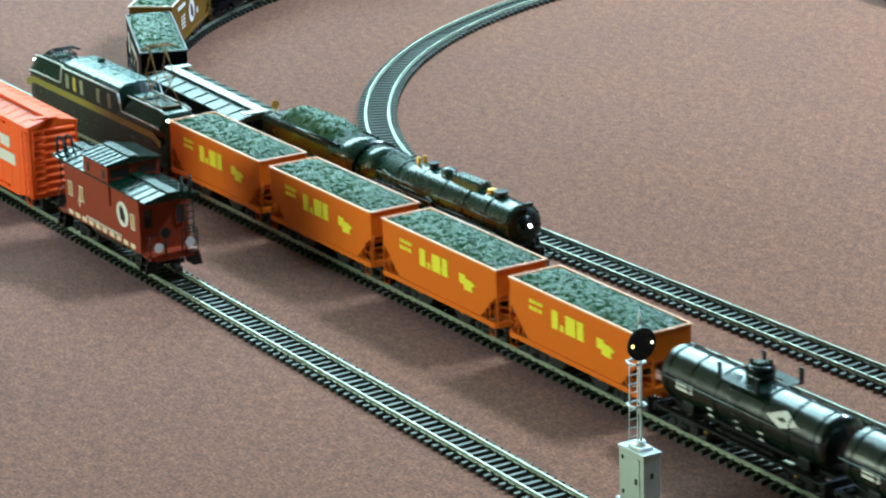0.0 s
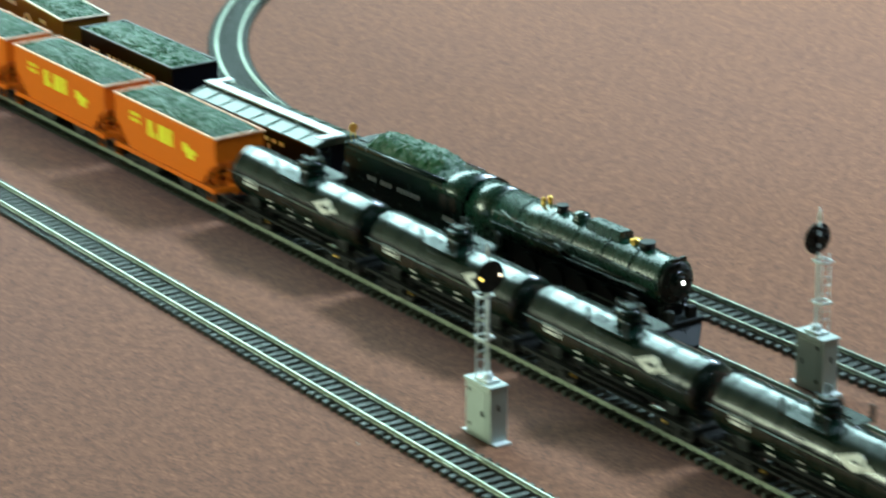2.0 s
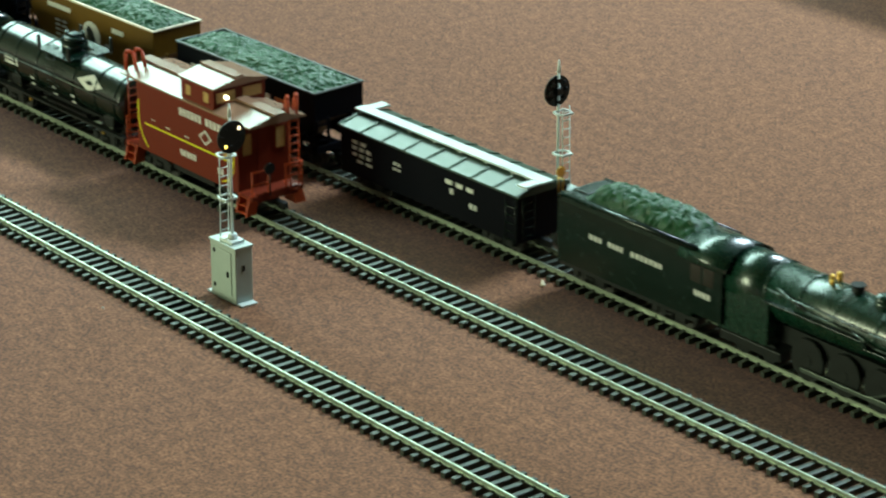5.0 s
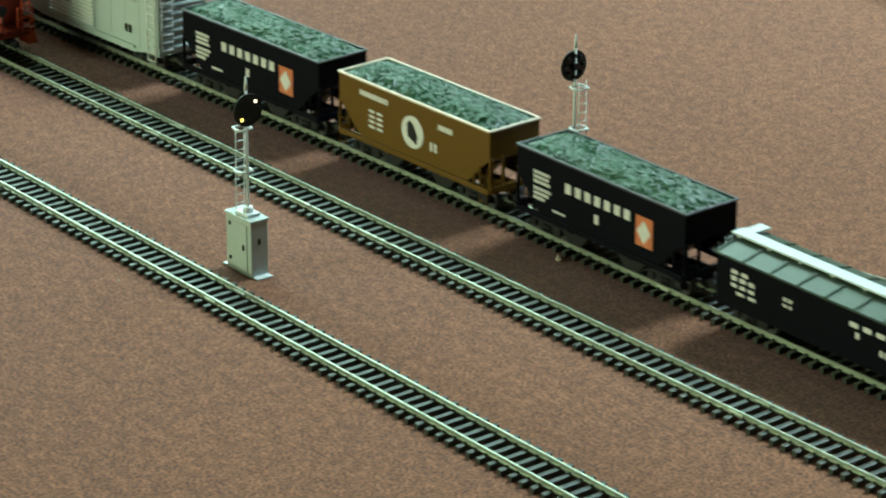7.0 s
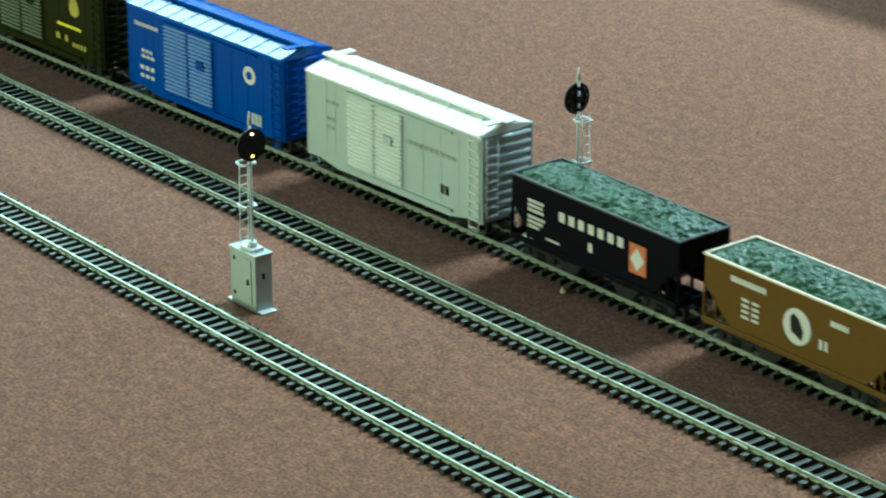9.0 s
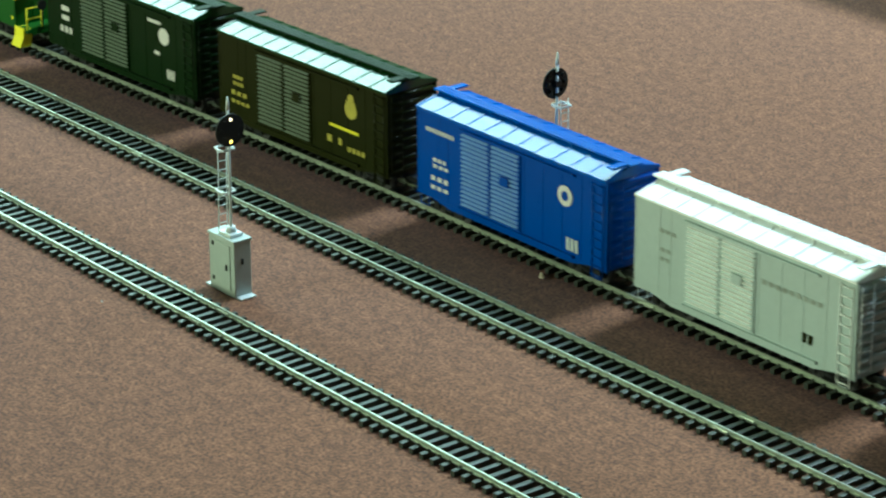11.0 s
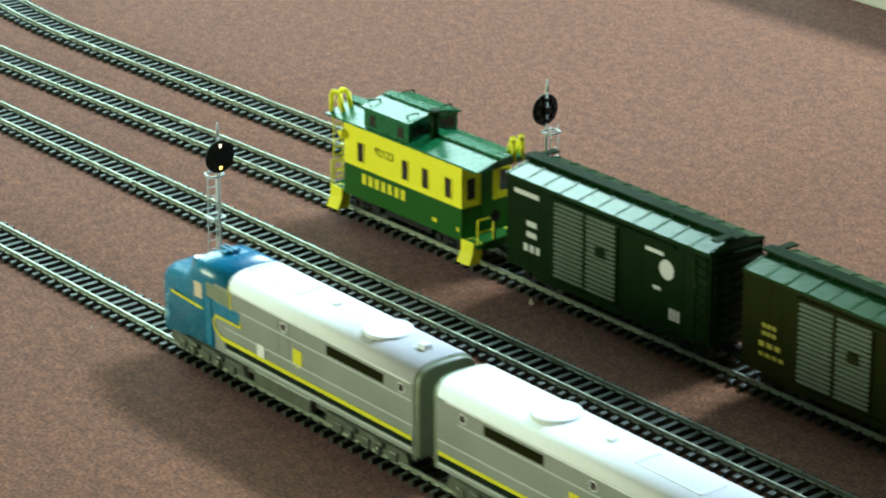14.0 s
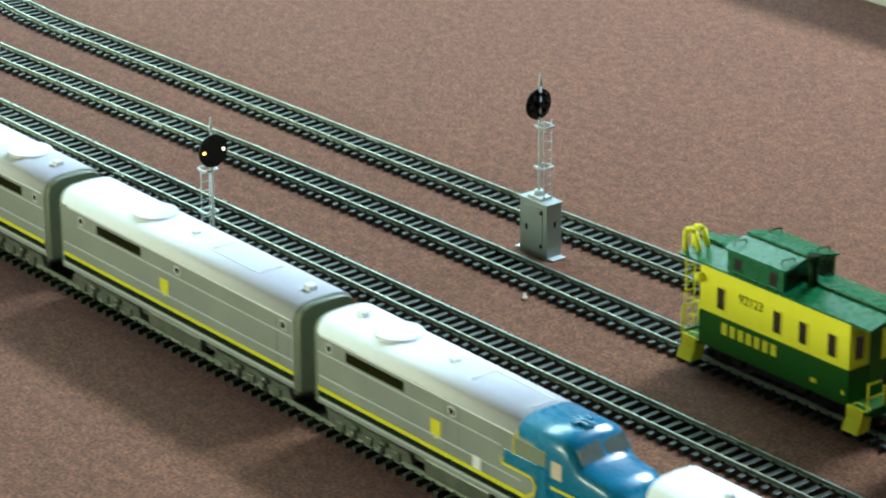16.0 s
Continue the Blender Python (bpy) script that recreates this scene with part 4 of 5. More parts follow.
    part("safety_valve", bm, "gold", root, "brass safety valves")
    # side boards, pipes and pumps
    for s in (-1, 1):
        bm = B()
        box(bm, 18, 92, s * 12, s * 17.5, Z - 4, Z - 3, 0.2)
        box(bm, -48, 18, s * 13, s * 17.5, Z - 1, Z, 0.2)
        box(bm, 17, 19, s * 13, s * 17.5, Z - 4, Z)
        part("running_board", bm, "gloss_black", root)
        bm = B()
        wire(bm, [(94, s * 14.6, Z + 3), (60, s * 14.6, Z + 4), (20, s * 15.4, Z + 4.5), (-46, s * 16.2, Z + 6)], 0.45)
        wire(bm, [(-40, s * 15.5, Z + 8), (-20, s * 15.8, Z + 2), (10, s * 15.4, Z + 1.5), (24, s * 15, Z - 2), (70, s * 14.6, Z - 2.5)], 0.6)
        for x in (80, 60, 40, 20, 0, -20, -40):
            cyl(bm, (x, s * 12.5, Z + 3.6), (x, s * 15.6, Z + 4.4), 0.35, seg=5)
        part("handrail", bm, "dark_rod", root)
        bm = B()
        cyl(bm, (66, s * 15, 11), (90, s * 15, 11), 6.2, seg=20)
        cyl(bm, (68, s * 15, 20), (88, s * 15, 20), 3.6, seg=16)
        box(bm, 68, 88, s * 8, s * 15, 8, 20)
        part("cylinder", bm, "gloss_black", root)
        for x in (48, 24, 0, -24):
            bm = B()
            cyl(bm, (0, -1.4, 0), (0, 1.4, 0), 10.6, seg=28)
            cyl(bm, (0, -1.8, 0), (0, 1.8, 0), 3.0, seg=12)
            cyl(bm, (0, -2.2, -5), (0, 2.2, -5), 1.6, seg=10)
            part("driving_wheel", bm, "black", root).matrix_basis = pose(x * K, s * 8.8 * K, 10.7 * K)
        bm = B()
        box(bm, -26, 50, s * 11.6, s * 12.6, 4.8, 7.0, 0.3)
        box(bm, 20, 66, s * 13.0, s * 14.0, 5.6, 8.4, 0.3)
        wire(bm, [(68, s * 14.5, 16), (40, s * 14.5, 17), (24, s * 14, 9)], 0.7)
        part("side_rod", bm, "dark_rod", root)
        for x in (72, 92):
            bm = B()
            cyl(bm, (0, -1.2, 0), (0, 1.2, 0), 4.8, seg=18)
            part("pilot_wheel", bm, "black", root).matrix_basis = pose((x + 4) * K, s * 8.2 * K, 4.9 * K)
        for x, r in ((-50, 5.4), (-68, 6.4)):
            bm = B()
            cyl(bm, (0, -1.2, 0), (0, 1.2, 0), r, seg=18)
            part("trailing_wheel", bm, "black", root).matrix_basis = pose(x * K, s * 8.2 * K, r * K)
    bm = B()
    box(bm, -82, 96, -7, 7, 13, 22)
    box(bm, -82, -40, -12, 12, 4, 9, 0.5)
    part("frame", bm, "black", root)
    bm = B()
    box(bm, 92, 106, -15, 15, 13, 15.5, 0.4)
    for s in (-1, 1):
        cyl(bm, (94, s * 7, 15), (98, s * 7, 25), 1.0, seg=8)
        box(bm, 100, 104, s * 5, s * 11, 15, 22, 0.6)
    part("pilot_deck", bm, "soot", root)
    bm = B()
    loft(bm, [[(104, -14.5, 13), (104, 14.5, 13), (104, 14.5, 9), (104, -14.5, 9)], [(114, -4, 3.5), (114, 4, 3.5), (114, 4, 1.5), (114, -4, 1.5)]], False)
    pilot = part("pilot", bm, "soot", root)
    for k in range(-6, 7):
        part("pilot_bar", wire(B(), [(105, k * 2.2, 12.5), (113.5 - abs(k) * 1.3, k * 1.4, 2)], 0.6), "soot", pilot)
    # cab
    bm = B()
    for s in (-1, 1):
        box(bm, -103, -76, s * 16.4, s * 17.6, 14, 43)
    box(bm, -78, -76, -17, 17, 14, 44)
    part("cab", bm, "gloss_black", root)
    for s in (-1, 1):
        for x in (-98, -89):
            bm = B()
            box(bm, x, x + 7, s * 17.6, s * 17.8, 31, 40)
            part("window", bm, "glass", root)
    bm = B()
    arc = [(18.2 * math.sin(a), 40 + 12 * math.cos(a)) for a in np.linspace(-1.45, 1.45, 15)]
    inner = [(y * 0.95, z - 1.0) for y, z in reversed(arc)]
    prism_x(bm, arc + inner, -108, -74, True)
    part("cab_roof", bm, "boiler", root)
    bm = B()
    box(bm, -96, -90, -3, 3, 49, 50.2, 0.2)
    part("roof_hatch", bm, "gloss_black", root)
    bm = B()
    bars(bm, -95, -83, 24, 3, 4, -17.65, -1)
    part("numerals", bm, "white", root)
    return root


def tender():
    root = thing("coal_tender", "black tender heaped with coal, white lettering bars on its side", "tender")
    L, W = 50, 17
    bm = B()
    prof = [(-W, 11), (-W, 44), (-W + 2.2, 47.5), (W - 2.2, 47.5), (W, 44), (W, 11)]
    prism_x(bm, prof, -L, L)
    part("body", bm, "gloss_black", root)
    bm = B()
    for s in (-1, 1):
        cyl(bm, (-L, s * (W - 2), 46.8), (L, s * (W - 2), 46.8), 1.6, seg=12)
    box(bm, -L - 1, -L, -W, W, 10, 47)
    box(bm, -L + 1, -L + 12, -8, 8, 47, 48.5, 0.4)
    part("coping", bm, "gloss_black", root)
    hp = part("coal_load", coal_heap(B(), 42, 13.5, 46.5, 10.5, 5), "coal", root, "heaped black coal")
    hp.matrix_basis = pose(4 * K, 0, 0)
    side_marks(root, "lettering", "white", W, car_text([(-26, -16, 29.4, 2.8, 3), (-12, 0, 29.4, 2.8, 4), (5, 29, 29.4, 2.8, 7)]))
    bm = B()
    box(bm, -L - 1, L + 3, -W + 1, W - 1, 8.5, 11)
    part("underframe", bm, "black", root)
    gear(root, L, 30)
    return root


# ---- electric locomotive ----
def pantograph(root, x, raised, mat, label):
    """A wire diamond on a base frame, with one collector shoe; each rod is a piece of its own."""
    base, mid, top = (48.5, 68, 88) if raised else (48.5, 51.5, 54)
    frame_rod = part("pantograph", wire(B(), [(x - 17, -8, base), (x + 17, -8, base), (x + 17, 8, base), (x - 17, 8, base), (x - 17, -8, base)], 0.6), mat, root, label)
    for y in (-8, 8):
        part("arm", wire(B(), [(x - 13, y, base), (x + 9, y * 0.85, mid), (x - 2, y * 0.7, top)], 0.5), mat, frame_rod)
        part("arm", wire(B(), [(x + 13, y, base), (x - 9, y * 0.85, mid), (x + 1, y * 0.7, top)], 0.5), mat, frame_rod)
    for d in (-9, 9):
        part("cross_rod", wire(B(), [(x + d, -6.8, mid), (x + d, 6.8, mid)], 0.45), mat, frame_rod)
    for d in (-2.5, 2.5):
        part("shoe", wire(B(), [(x + d, -13, top - 1), (x + d, -8, top + 1), (x + d, 8, top + 1), (x + d, 13, top - 1)], 0.7), mat, frame_rod)


def electric_locomotive():
    root = thing("electric_locomotive", "dark green electric locomotive with gold stripe and raised pantograph", "locomotive")

    def cab_section(x, w=17.0, eave=49.5, top=54.5, n=9):
        pts = [(x, -w, 9), (x, -w, eave)]
        pts += [(x, -(w - 0.4) * math.cos(a), eave + (top - eave) * math.sin(a) ** 0.8) for a in np.linspace(0.2, math.pi - 0.2, n)]
        return pts + [(x, w, eave), (x, w, 9)]

    def hood_section(x, w=16.9, waist=37.0, top=47.0, half=10.5):
        return [(x, -w, 9), (x, -w, waist), (x, -half, top - 0.6), (x, -half + 0.8, top), (x, half - 0.8, top), (x, half, top - 0.6), (x, w, waist), (x, w, 9)]
    part("body", loft(B(), [cab_section(-46), cab_section(46)], False), "gg", root)
    for s in (-1, 1):
        part("cab_front", loft(B(), [cab_section(s * 46), cab_section(s * 47.5, 16.9, 46.5, 52.5), cab_section(s * 51, 16.4, 38, 47.3)], False), "gg", root)
        part("hood", loft(B(), [hood_section(s * 46), hood_section(s * 98), hood_section(s * 107, 15.8, 36, 45.8, 10), hood_section(s * 112, 13.5, 33, 42.5, 8.5), hood_section(s * 114, 10, 28, 36, 6)], False), "gg", root)
    roof = [(-15, 50.5), (-14.4, 53.2), (-9, 55.2), (0, 55.9), (9, 55.2), (14.4, 53.2), (15, 50.5)]
    part("roof", prism_x(B(), roof, -45, 45), "teal_roof", root, "teal grey roof")
    for x, y, h in ((-22, 4, 3.2), (-8, -2, 1.0), (4, 3, 1.0), (16, -3, 1.0), (30, 2, 1.0)):
        part("roof_box", box(B(), x - 1.8, x + 1.8, y - 2, y + 2, 54.8, 55.4 + h, 0.3), "gg" if h > 2 else "teal_roof", root)
    for s in (-1, 1):
        stripe = lines([(-111, 26, -99, 30.5, 5.0), (-99.6, 30.5, 99.6, 30.5, 5.0), (99, 30.5, 111, 26, 5.0)])
        bm = B()
        stripe(bm, s * 17.05, s)
        part("stripe", bm, "gold_band", root, "broad dull gold stripe")
        part("eave_trim", wire(B(), [(-46, s * 16.7, 50.2), (46, s * 16.7, 50.2)], 0.75), "silver", root, "bright metal eave trim")
        for x in (-38, -26, -14, 14, 32):
            part("louvre", box(B(), x - 2.4, x + 2.4, s * 17, s * 17.3, 36, 46.5), "faded_yellow" if x == -26 else "end_olive", root)
        part("cab_window", box(B(), 37, 43, s * 17, s * 17.25, 39, 46.5), "glass", root)
        part("cab_window", box(B(), -43, -41, s * 17, s * 17.25, 39, 46.5), "glass", root)
    for s in (-1, 1):
        for y in (-14.5, 11.5):
            part("windscreen", loft(B(), [[(s * (48.4 + d), y, 45.5), (s * (48.4 + d), y + 3, 45.5), (s * (50.3 + d), y + 3, 40), (s * (50.3 + d), y, 40)] for d in (-0.3, 0.5)], False), "glass", root)
        for y in (-1, 1):
            part("edge_trim", wire(B(), [(s * 46.6, y * 16.9, 50), (s * 51, y * 17.0, 37.6), (s * 98, y * 17.0, 37.3), (s * 107, y * 15.9, 36.3)], 0.6), "silver", root)
            part("handrail", wire(B(), [(s * 49, y * 10.4, 47.6), (s * 98, y * 10.4, 47.5), (s * 107, y * 9.9, 46.3)], 0.65), "silver", root)
            part("headlamp", ball(B(), (s * 110.5, y * 9.6, 42), 1.1), "lamp_head", root, "lit end lamp")
        for x in (60, 92):
            part("hood_hatch", box(B(), s * x - 7, s * x + 7, -7, 7, 46.8, 48.4, 0.5), "teal_roof" if x == 60 else "gg", root)
    pantograph(root, 82, True, "worn_brass", "raised wire pantograph")
    pantograph(root, -80, False, "truck", "folded wire pantograph")
    bm = B()
    box(bm, -112, 112, -12, 12, 5, 10)
    for s in (-1, 1):
        box(bm, -100, 100, s * 12, s * 14, 3, 9, 0.5)
    part("underframe", bm, "black", root)
    for x in (-100, -84, -64, -42, -20, 20, 42, 64, 84, 100):
        part("wheelset", WHEELSET, "wheel", root).matrix_basis = pose(x * K, 0, 5.25 * K)
    return root


# ---- streamlined diesels; the nose of a cab unit points to -x ----
def shell(x, w, top, shoulder, base=11, n=11):
    """A streamlined cross-section: straight sides, rounded shoulders, a nearly flat roof."""
    pts = [(x, -w, base), (x, -w, shoulder)]
    for a in np.linspace(0.1, math.pi - 0.1, n):
        c = math.cos(a)
        pts.append((x, -w * math.copysign(abs(c) ** 0.62, c), shoulder + (top - shoulder) * math.sin(a) ** 0.75))
    return pts + [(x, w, shoulder), (x, w, base)]


def diesel(cab):
    L, W = 101.0, 17.2
    name = "diesel_locomotive"
    label = ("silver streamlined diesel cab unit with blue nose and yellow striping" if cab
             else "silver streamlined diesel booster unit with blue and yellow stripe")
    root = thing(name, label, "locomotive", "streamlined diesel units coupled together")
    x0 = -43 if cab else -L
    bm = B()
    loft(bm, [shell(x0, W, 56.5, 47.5, 13), shell(L, W, 56.5, 47.5, 13)])
    part("body", bm, "pa_silver", root)
    bm = B()
    for s in (-1, 1):
        box(bm, -55 if cab else x0, L - 0.3, s * (W - 0.5), s * (W + 0.22), 13.2, 47.8)
    part("side_panel", bm, "pa_grey", root, "flat grey side panels")
    if cab:
        bm = B()
        loft(bm, [shell(-43.2, W + 0.1, 56.6, 47.5, 13), shell(-71, W + 0.1, 56.6, 47, 13), shell(-72, W + 0.1, 56.4, 46.5, 13), shell(-76, W - 0.2, 54, 44, 13), shell(-80, W - 0.6, 47, 40, 12),
                  shell(-84, W - 0.8, 45, 39, 11), shell(-97, W - 1.4, 44, 37, 9), shell(-103, W - 2.8, 42, 34, 8), shell(-106.3, W - 5.5, 38, 29, 8), shell(-107.4, W - 9, 31, 24, 9)])
        part("nose", bm, "teal", root, "glossy teal blue nose and cab")
        for s in (-1, 1):
            part("cab_side", box(B(), -56.6, -34, s * (W - 0.3), s * (W + 0.36), 32, 38.4, 0.3), "teal", root)
            part("cab_window", box(B(), -62, -42, s * (W - 0.3), s * (W + 0.4), 38.8, 46.4, 0.3), "end_olive", root, "dull olive side window band")
        for s in (-1, 1):
            bm = B()
            box(bm, -72, -65.5, s * (W - 0.4), s * (W + 0.35), 36, 44)
            part("side_window", bm, "cream", root)
            bm = B()
            y0, y1 = (1.2, 13.0) if s > 0 else (-13.0, -1.2)
            loft(bm, [[(-76.6, y0, 53.2), (-76.6, y1, 51.2), (-80.4, y1, 44.2), (-80.4, y0, 46.4)], [(-77.4, y0, 53.8), (-77.4, y1, 51.8), (-81.2, y1, 44.8), (-81.2, y0, 47.0)]], False)
            part("windscreen", bm, "pale_glass", root)
            bm = B()
            box(bm, -62.5, -57.5, s * (W - 0.2), s * (W + 0.42), 14, 38)
            part("cab_door", bm, "teal", root)
        bm = B()
        box(bm, -72, -61, -1.8, -0.4, 56.8, 58.4, 0.3)
        box(bm, -72, -61, 0.8, 2.2, 56.8, 58.4, 0.3)
        box(bm, -66, -63, -5, 5, 56.6, 58.2, 0.3)
        part("horn", bm, "teal", root)
        bm = B()
        ball(bm, (-105.6, 0, 33), 2.4, 0.6)
        part("headlight", bm, "silver", root)
        bm = B()
        loft(bm, [[(-104, -10, 11), (-104, 10, 11), (-96, 15, 11), (-96, -15, 11)], [(-104, -9, 3), (-104, 9, 3), (-96, 14, 3), (-96, -14, 3)]], False)
        part("pilot", bm, "grey", root)
        side_marks(root, "nose_stripe", "yellow", W, lines([(-93, 32.2, -65, 31.0, 1.4)], False))
        side_marks(root, "yellow_line", "yellow", W + 0.4, lines([(-53, 31.2, -33, 31.2, 1.2), (-33, 31.2, -33, 34.5, 1.0), (-53, 31.2, -55.5, 28.5, 1.2), (-55.5, 28.5, -54.5, 24, 1.2), (-54.5, 24, -49, 20.8, 1.4), (-49, 20.8, L - 1, 20.8, 2.2), (-41.2, 38, -41.2, 46.5, 1.0)], False))
        side_marks(root, "roof_line", "yellow", W, lines([(-43, 46.5, -43, 50, 1)], False))
    else:
        side_marks(root, "yellow_line", "yellow", W + 0.25, lines([(-L + 1, 20.8, L - 1, 20.8, 2.2)], False))
    a = -46 if cab else -L + 1
    side_marks(root, "blue_stripe", "gg", W + 0.25, lines([(a, 18.3, L - 1, 18.3, 3.2)], False))
    side_marks(root, "pale_line", "silver", W + 0.25, lines([(a + 14, 39.2, L - 1, 39.2, 0.8), (a, 27.2, L - 1, 27.2, 0.8), (a, 15.6, L - 1, 15.6, 0.9)], False))
    bm = B()
    for s in (-1, 1):
        box(bm, a + 5, L - 2, s * (W + 0.1), s * (W + 0.45), 47.0, 48.0)
    part("gutter", bm, "pa_silver", root)
    for s in (-1, 1):
        for u, v, nm in ((36, 79, "grille") if cab else (-68, -28, "grille"),):
            bm = B()
            p, q = u, v
            box(bm, p, q, s * W, s * (W + 0.4), 40.6, 45.4)
            for k in range(14):
                x = p + (q - p) * (k + 0.5) / 14
                box(bm, x - 0.35, x + 0.35, s * (W + 0.3), s * (W + 0.7), 40.9, 45.1)
            part(nm, bm, "olive", root, "dark side grille")
        for x in ((2, 92) if cab else (-83, 4, 92)):
            bm = B()
            cyl(bm, (x, s * W, 43), (x, s * (W + 0.35), 43), 1.9, seg=16)
            pt = part("porthole", bm, "glass", root)
            bm = B()
            cyl(bm, (x, s * W, 43), (x, s * (W + 0.28), 43), 2.5, seg=16)
            part("porthole_ring", bm, "pa_silver", pt)
        bm = B()
        sh = 13 if cab else -7.5
        prism_y(bm, [(sh - 3.6, 35), (sh + 3.6, 35), (sh + 3.4, 28), (sh, 25.5), (sh - 3.4, 28)], s * (W + 0.2), s * (W + 0.5))
        part("shield_emblem", bm, "yellow", root)
        bm = B()
        for d in (-2.5, 6.5) if cab else (87, 96):
            box(bm, d - 0.3, d + 0.3, s * W, s * (W + 0.4), 15, 46)
        part("door", bm, "pa_grey", root)
        if cab:
            bm = B()
            box(bm, -19, -13.2, s * (W + 0.25), s * (W + 0.75), 21.8, 28)
            part("white_panel", bm, "rib_silver", root)
    # roof fittings
    bm = B()
    fan, stack, vent, hatch = (61, 88, 21, -40) if cab else (-40, 91, -4, 19)
    cyl(bm, (fan, 0, 55.5), (fan, 0, 57.6), 11.5, seg=28)
    part("roof_fan", bm, "pa_silver", root)
    bm = B()
    box(bm, stack - 2.5, stack + 2.5, -2.4, 2.4, 56, 59.0, 0.5)
    part("exhaust_stack", bm, "pa_silver", root)
    bm = B()
    box(bm, vent - 2, vent + 2, -2, 2, 56.0, 57.6, 0.3)
    part("roof_vent", bm, "pa_silver", root)
    bm = B()
    for x in (hatch, hatch + 40):
        box(bm, x - 0.3, x + 0.3, -7, 7, 56.0, 56.9)
    box(bm, hatch, hatch + 40, -7.3, -6.7, 55.6, 56.6)
    part("roof_hatch", bm, "pa_silver", root)
    # end diaphragm, skirts and trucks
    for s in ((1,) if cab else (-1, 1)):
        bm = B()
        loft(bm, [shell(s * L, W - 0.6, 55.8, 47, 12), shell(s * (L + 3.5), W - 1.0, 55.2, 46.5, 12)])
        part("end_diaphragm", bm, "end_olive", root)
    bm = B()
    box(bm, -L + 12, L - 2, -W + 3, W - 3, 8, 14)
    for s in (-1, 1):
        box(bm, -24, 22, s * (W - 4), s * W, 5, 13, 1)
    part("underframe", bm, "frame_grey", root)
    for x in (-64, 64):
        t = thing_part("truck", root)
        for s in (-1, 1):
            bm = B()
            prism_y(bm, [(x - 32, 6), (x - 30, 10.5), (x + 30, 10.5), (x + 32, 6), (x + 24, 4.5), (x - 24, 4.5)], s * 14.5, s * 16.2)
            for k in (-21, 0, 21):
                box(bm, x + k - 3, x + k + 3, s * 15.8, s * 17.2, 3.6, 8.2, 0.4)
            for k in (-10.5, 10.5):
                cyl(bm, (x + k - 4, s * 16.5, 9), (x + k + 4, s * 16.5, 9), 1.4, seg=8)
                cyl(bm, (x + k, s * 16.3, 3.5), (x + k, s * 16.3, 8), 1.8, seg=8)
            part("side_frame", bm, "frame_grey", t)
        for k in (-21, 0, 21):
            part("wheelset", WHEELSET, "wheel", t).matrix_basis = pose((x + k) * K, 0, 5.25 * K)
    part("coupler", COUPLER, "truck", root).matrix_basis = pose((L - 2) * K, 0, 0)
    if not cab:
        part("coupler", COUPLER, "truck", root).matrix_basis = pose((-L + 2) * K, 0, 0, 0, 0, 180)
    return root


def thing_part(name, parent):
    """A truck's cross beam, to which its frames and wheels belong."""
    bm = B()
    return part(name, box(bm, -1, 1, -12, 12, 6, 9, 0.3), "truck", parent)


def passenger_car():
    root = thing("passenger_car", "pale silver streamlined passenger car with rounded roof", "passenger car")
    L, W = 125, 17
    bm = B()
    loft(bm, [shell(-L, W - 3, 53, 42, 11), shell(-L + 3, W, 56, 44, 11), shell(L - 3, W, 56, 44, 11), shell(L, W - 3, 53, 42, 11)])
    part("body", bm, "pa_silver", root)
    side_windows(root, tuple(range(-100, 101, 20)), 32, 40, 11, W, "glass", "pa_silver")
    for x in range(-90, 91, 45):
        part("roof_vent", cyl(B(), (x, 0, 55), (x, 0, 58), 3, 2.4, seg=14), "pa_silver", root)
    gear(root, L, 95)
    return root


# ---- signals ----
def ring_of(bm, pts, z, w=0.5, h=0.5):
    """A closed flat hoop of square wire round the points, in one piece."""
    n = len(pts)
    cx, cy = sum(p[0] for p in pts) / n, sum(p[1] for p in pts) / n

    def out(p, d):
        v = Vector((p[0] - cx, p[1] - cy))
        v = v * (1 + d / v.length)
        return cx + v.x, cy + v.y
    rings = [[(*out(p, d), z + e) for d, e in ((-w, -h), (w, -h), (w, h), (-w, h))] for p in pts]
    return loft(bm, rings + [rings[0]], False, False)


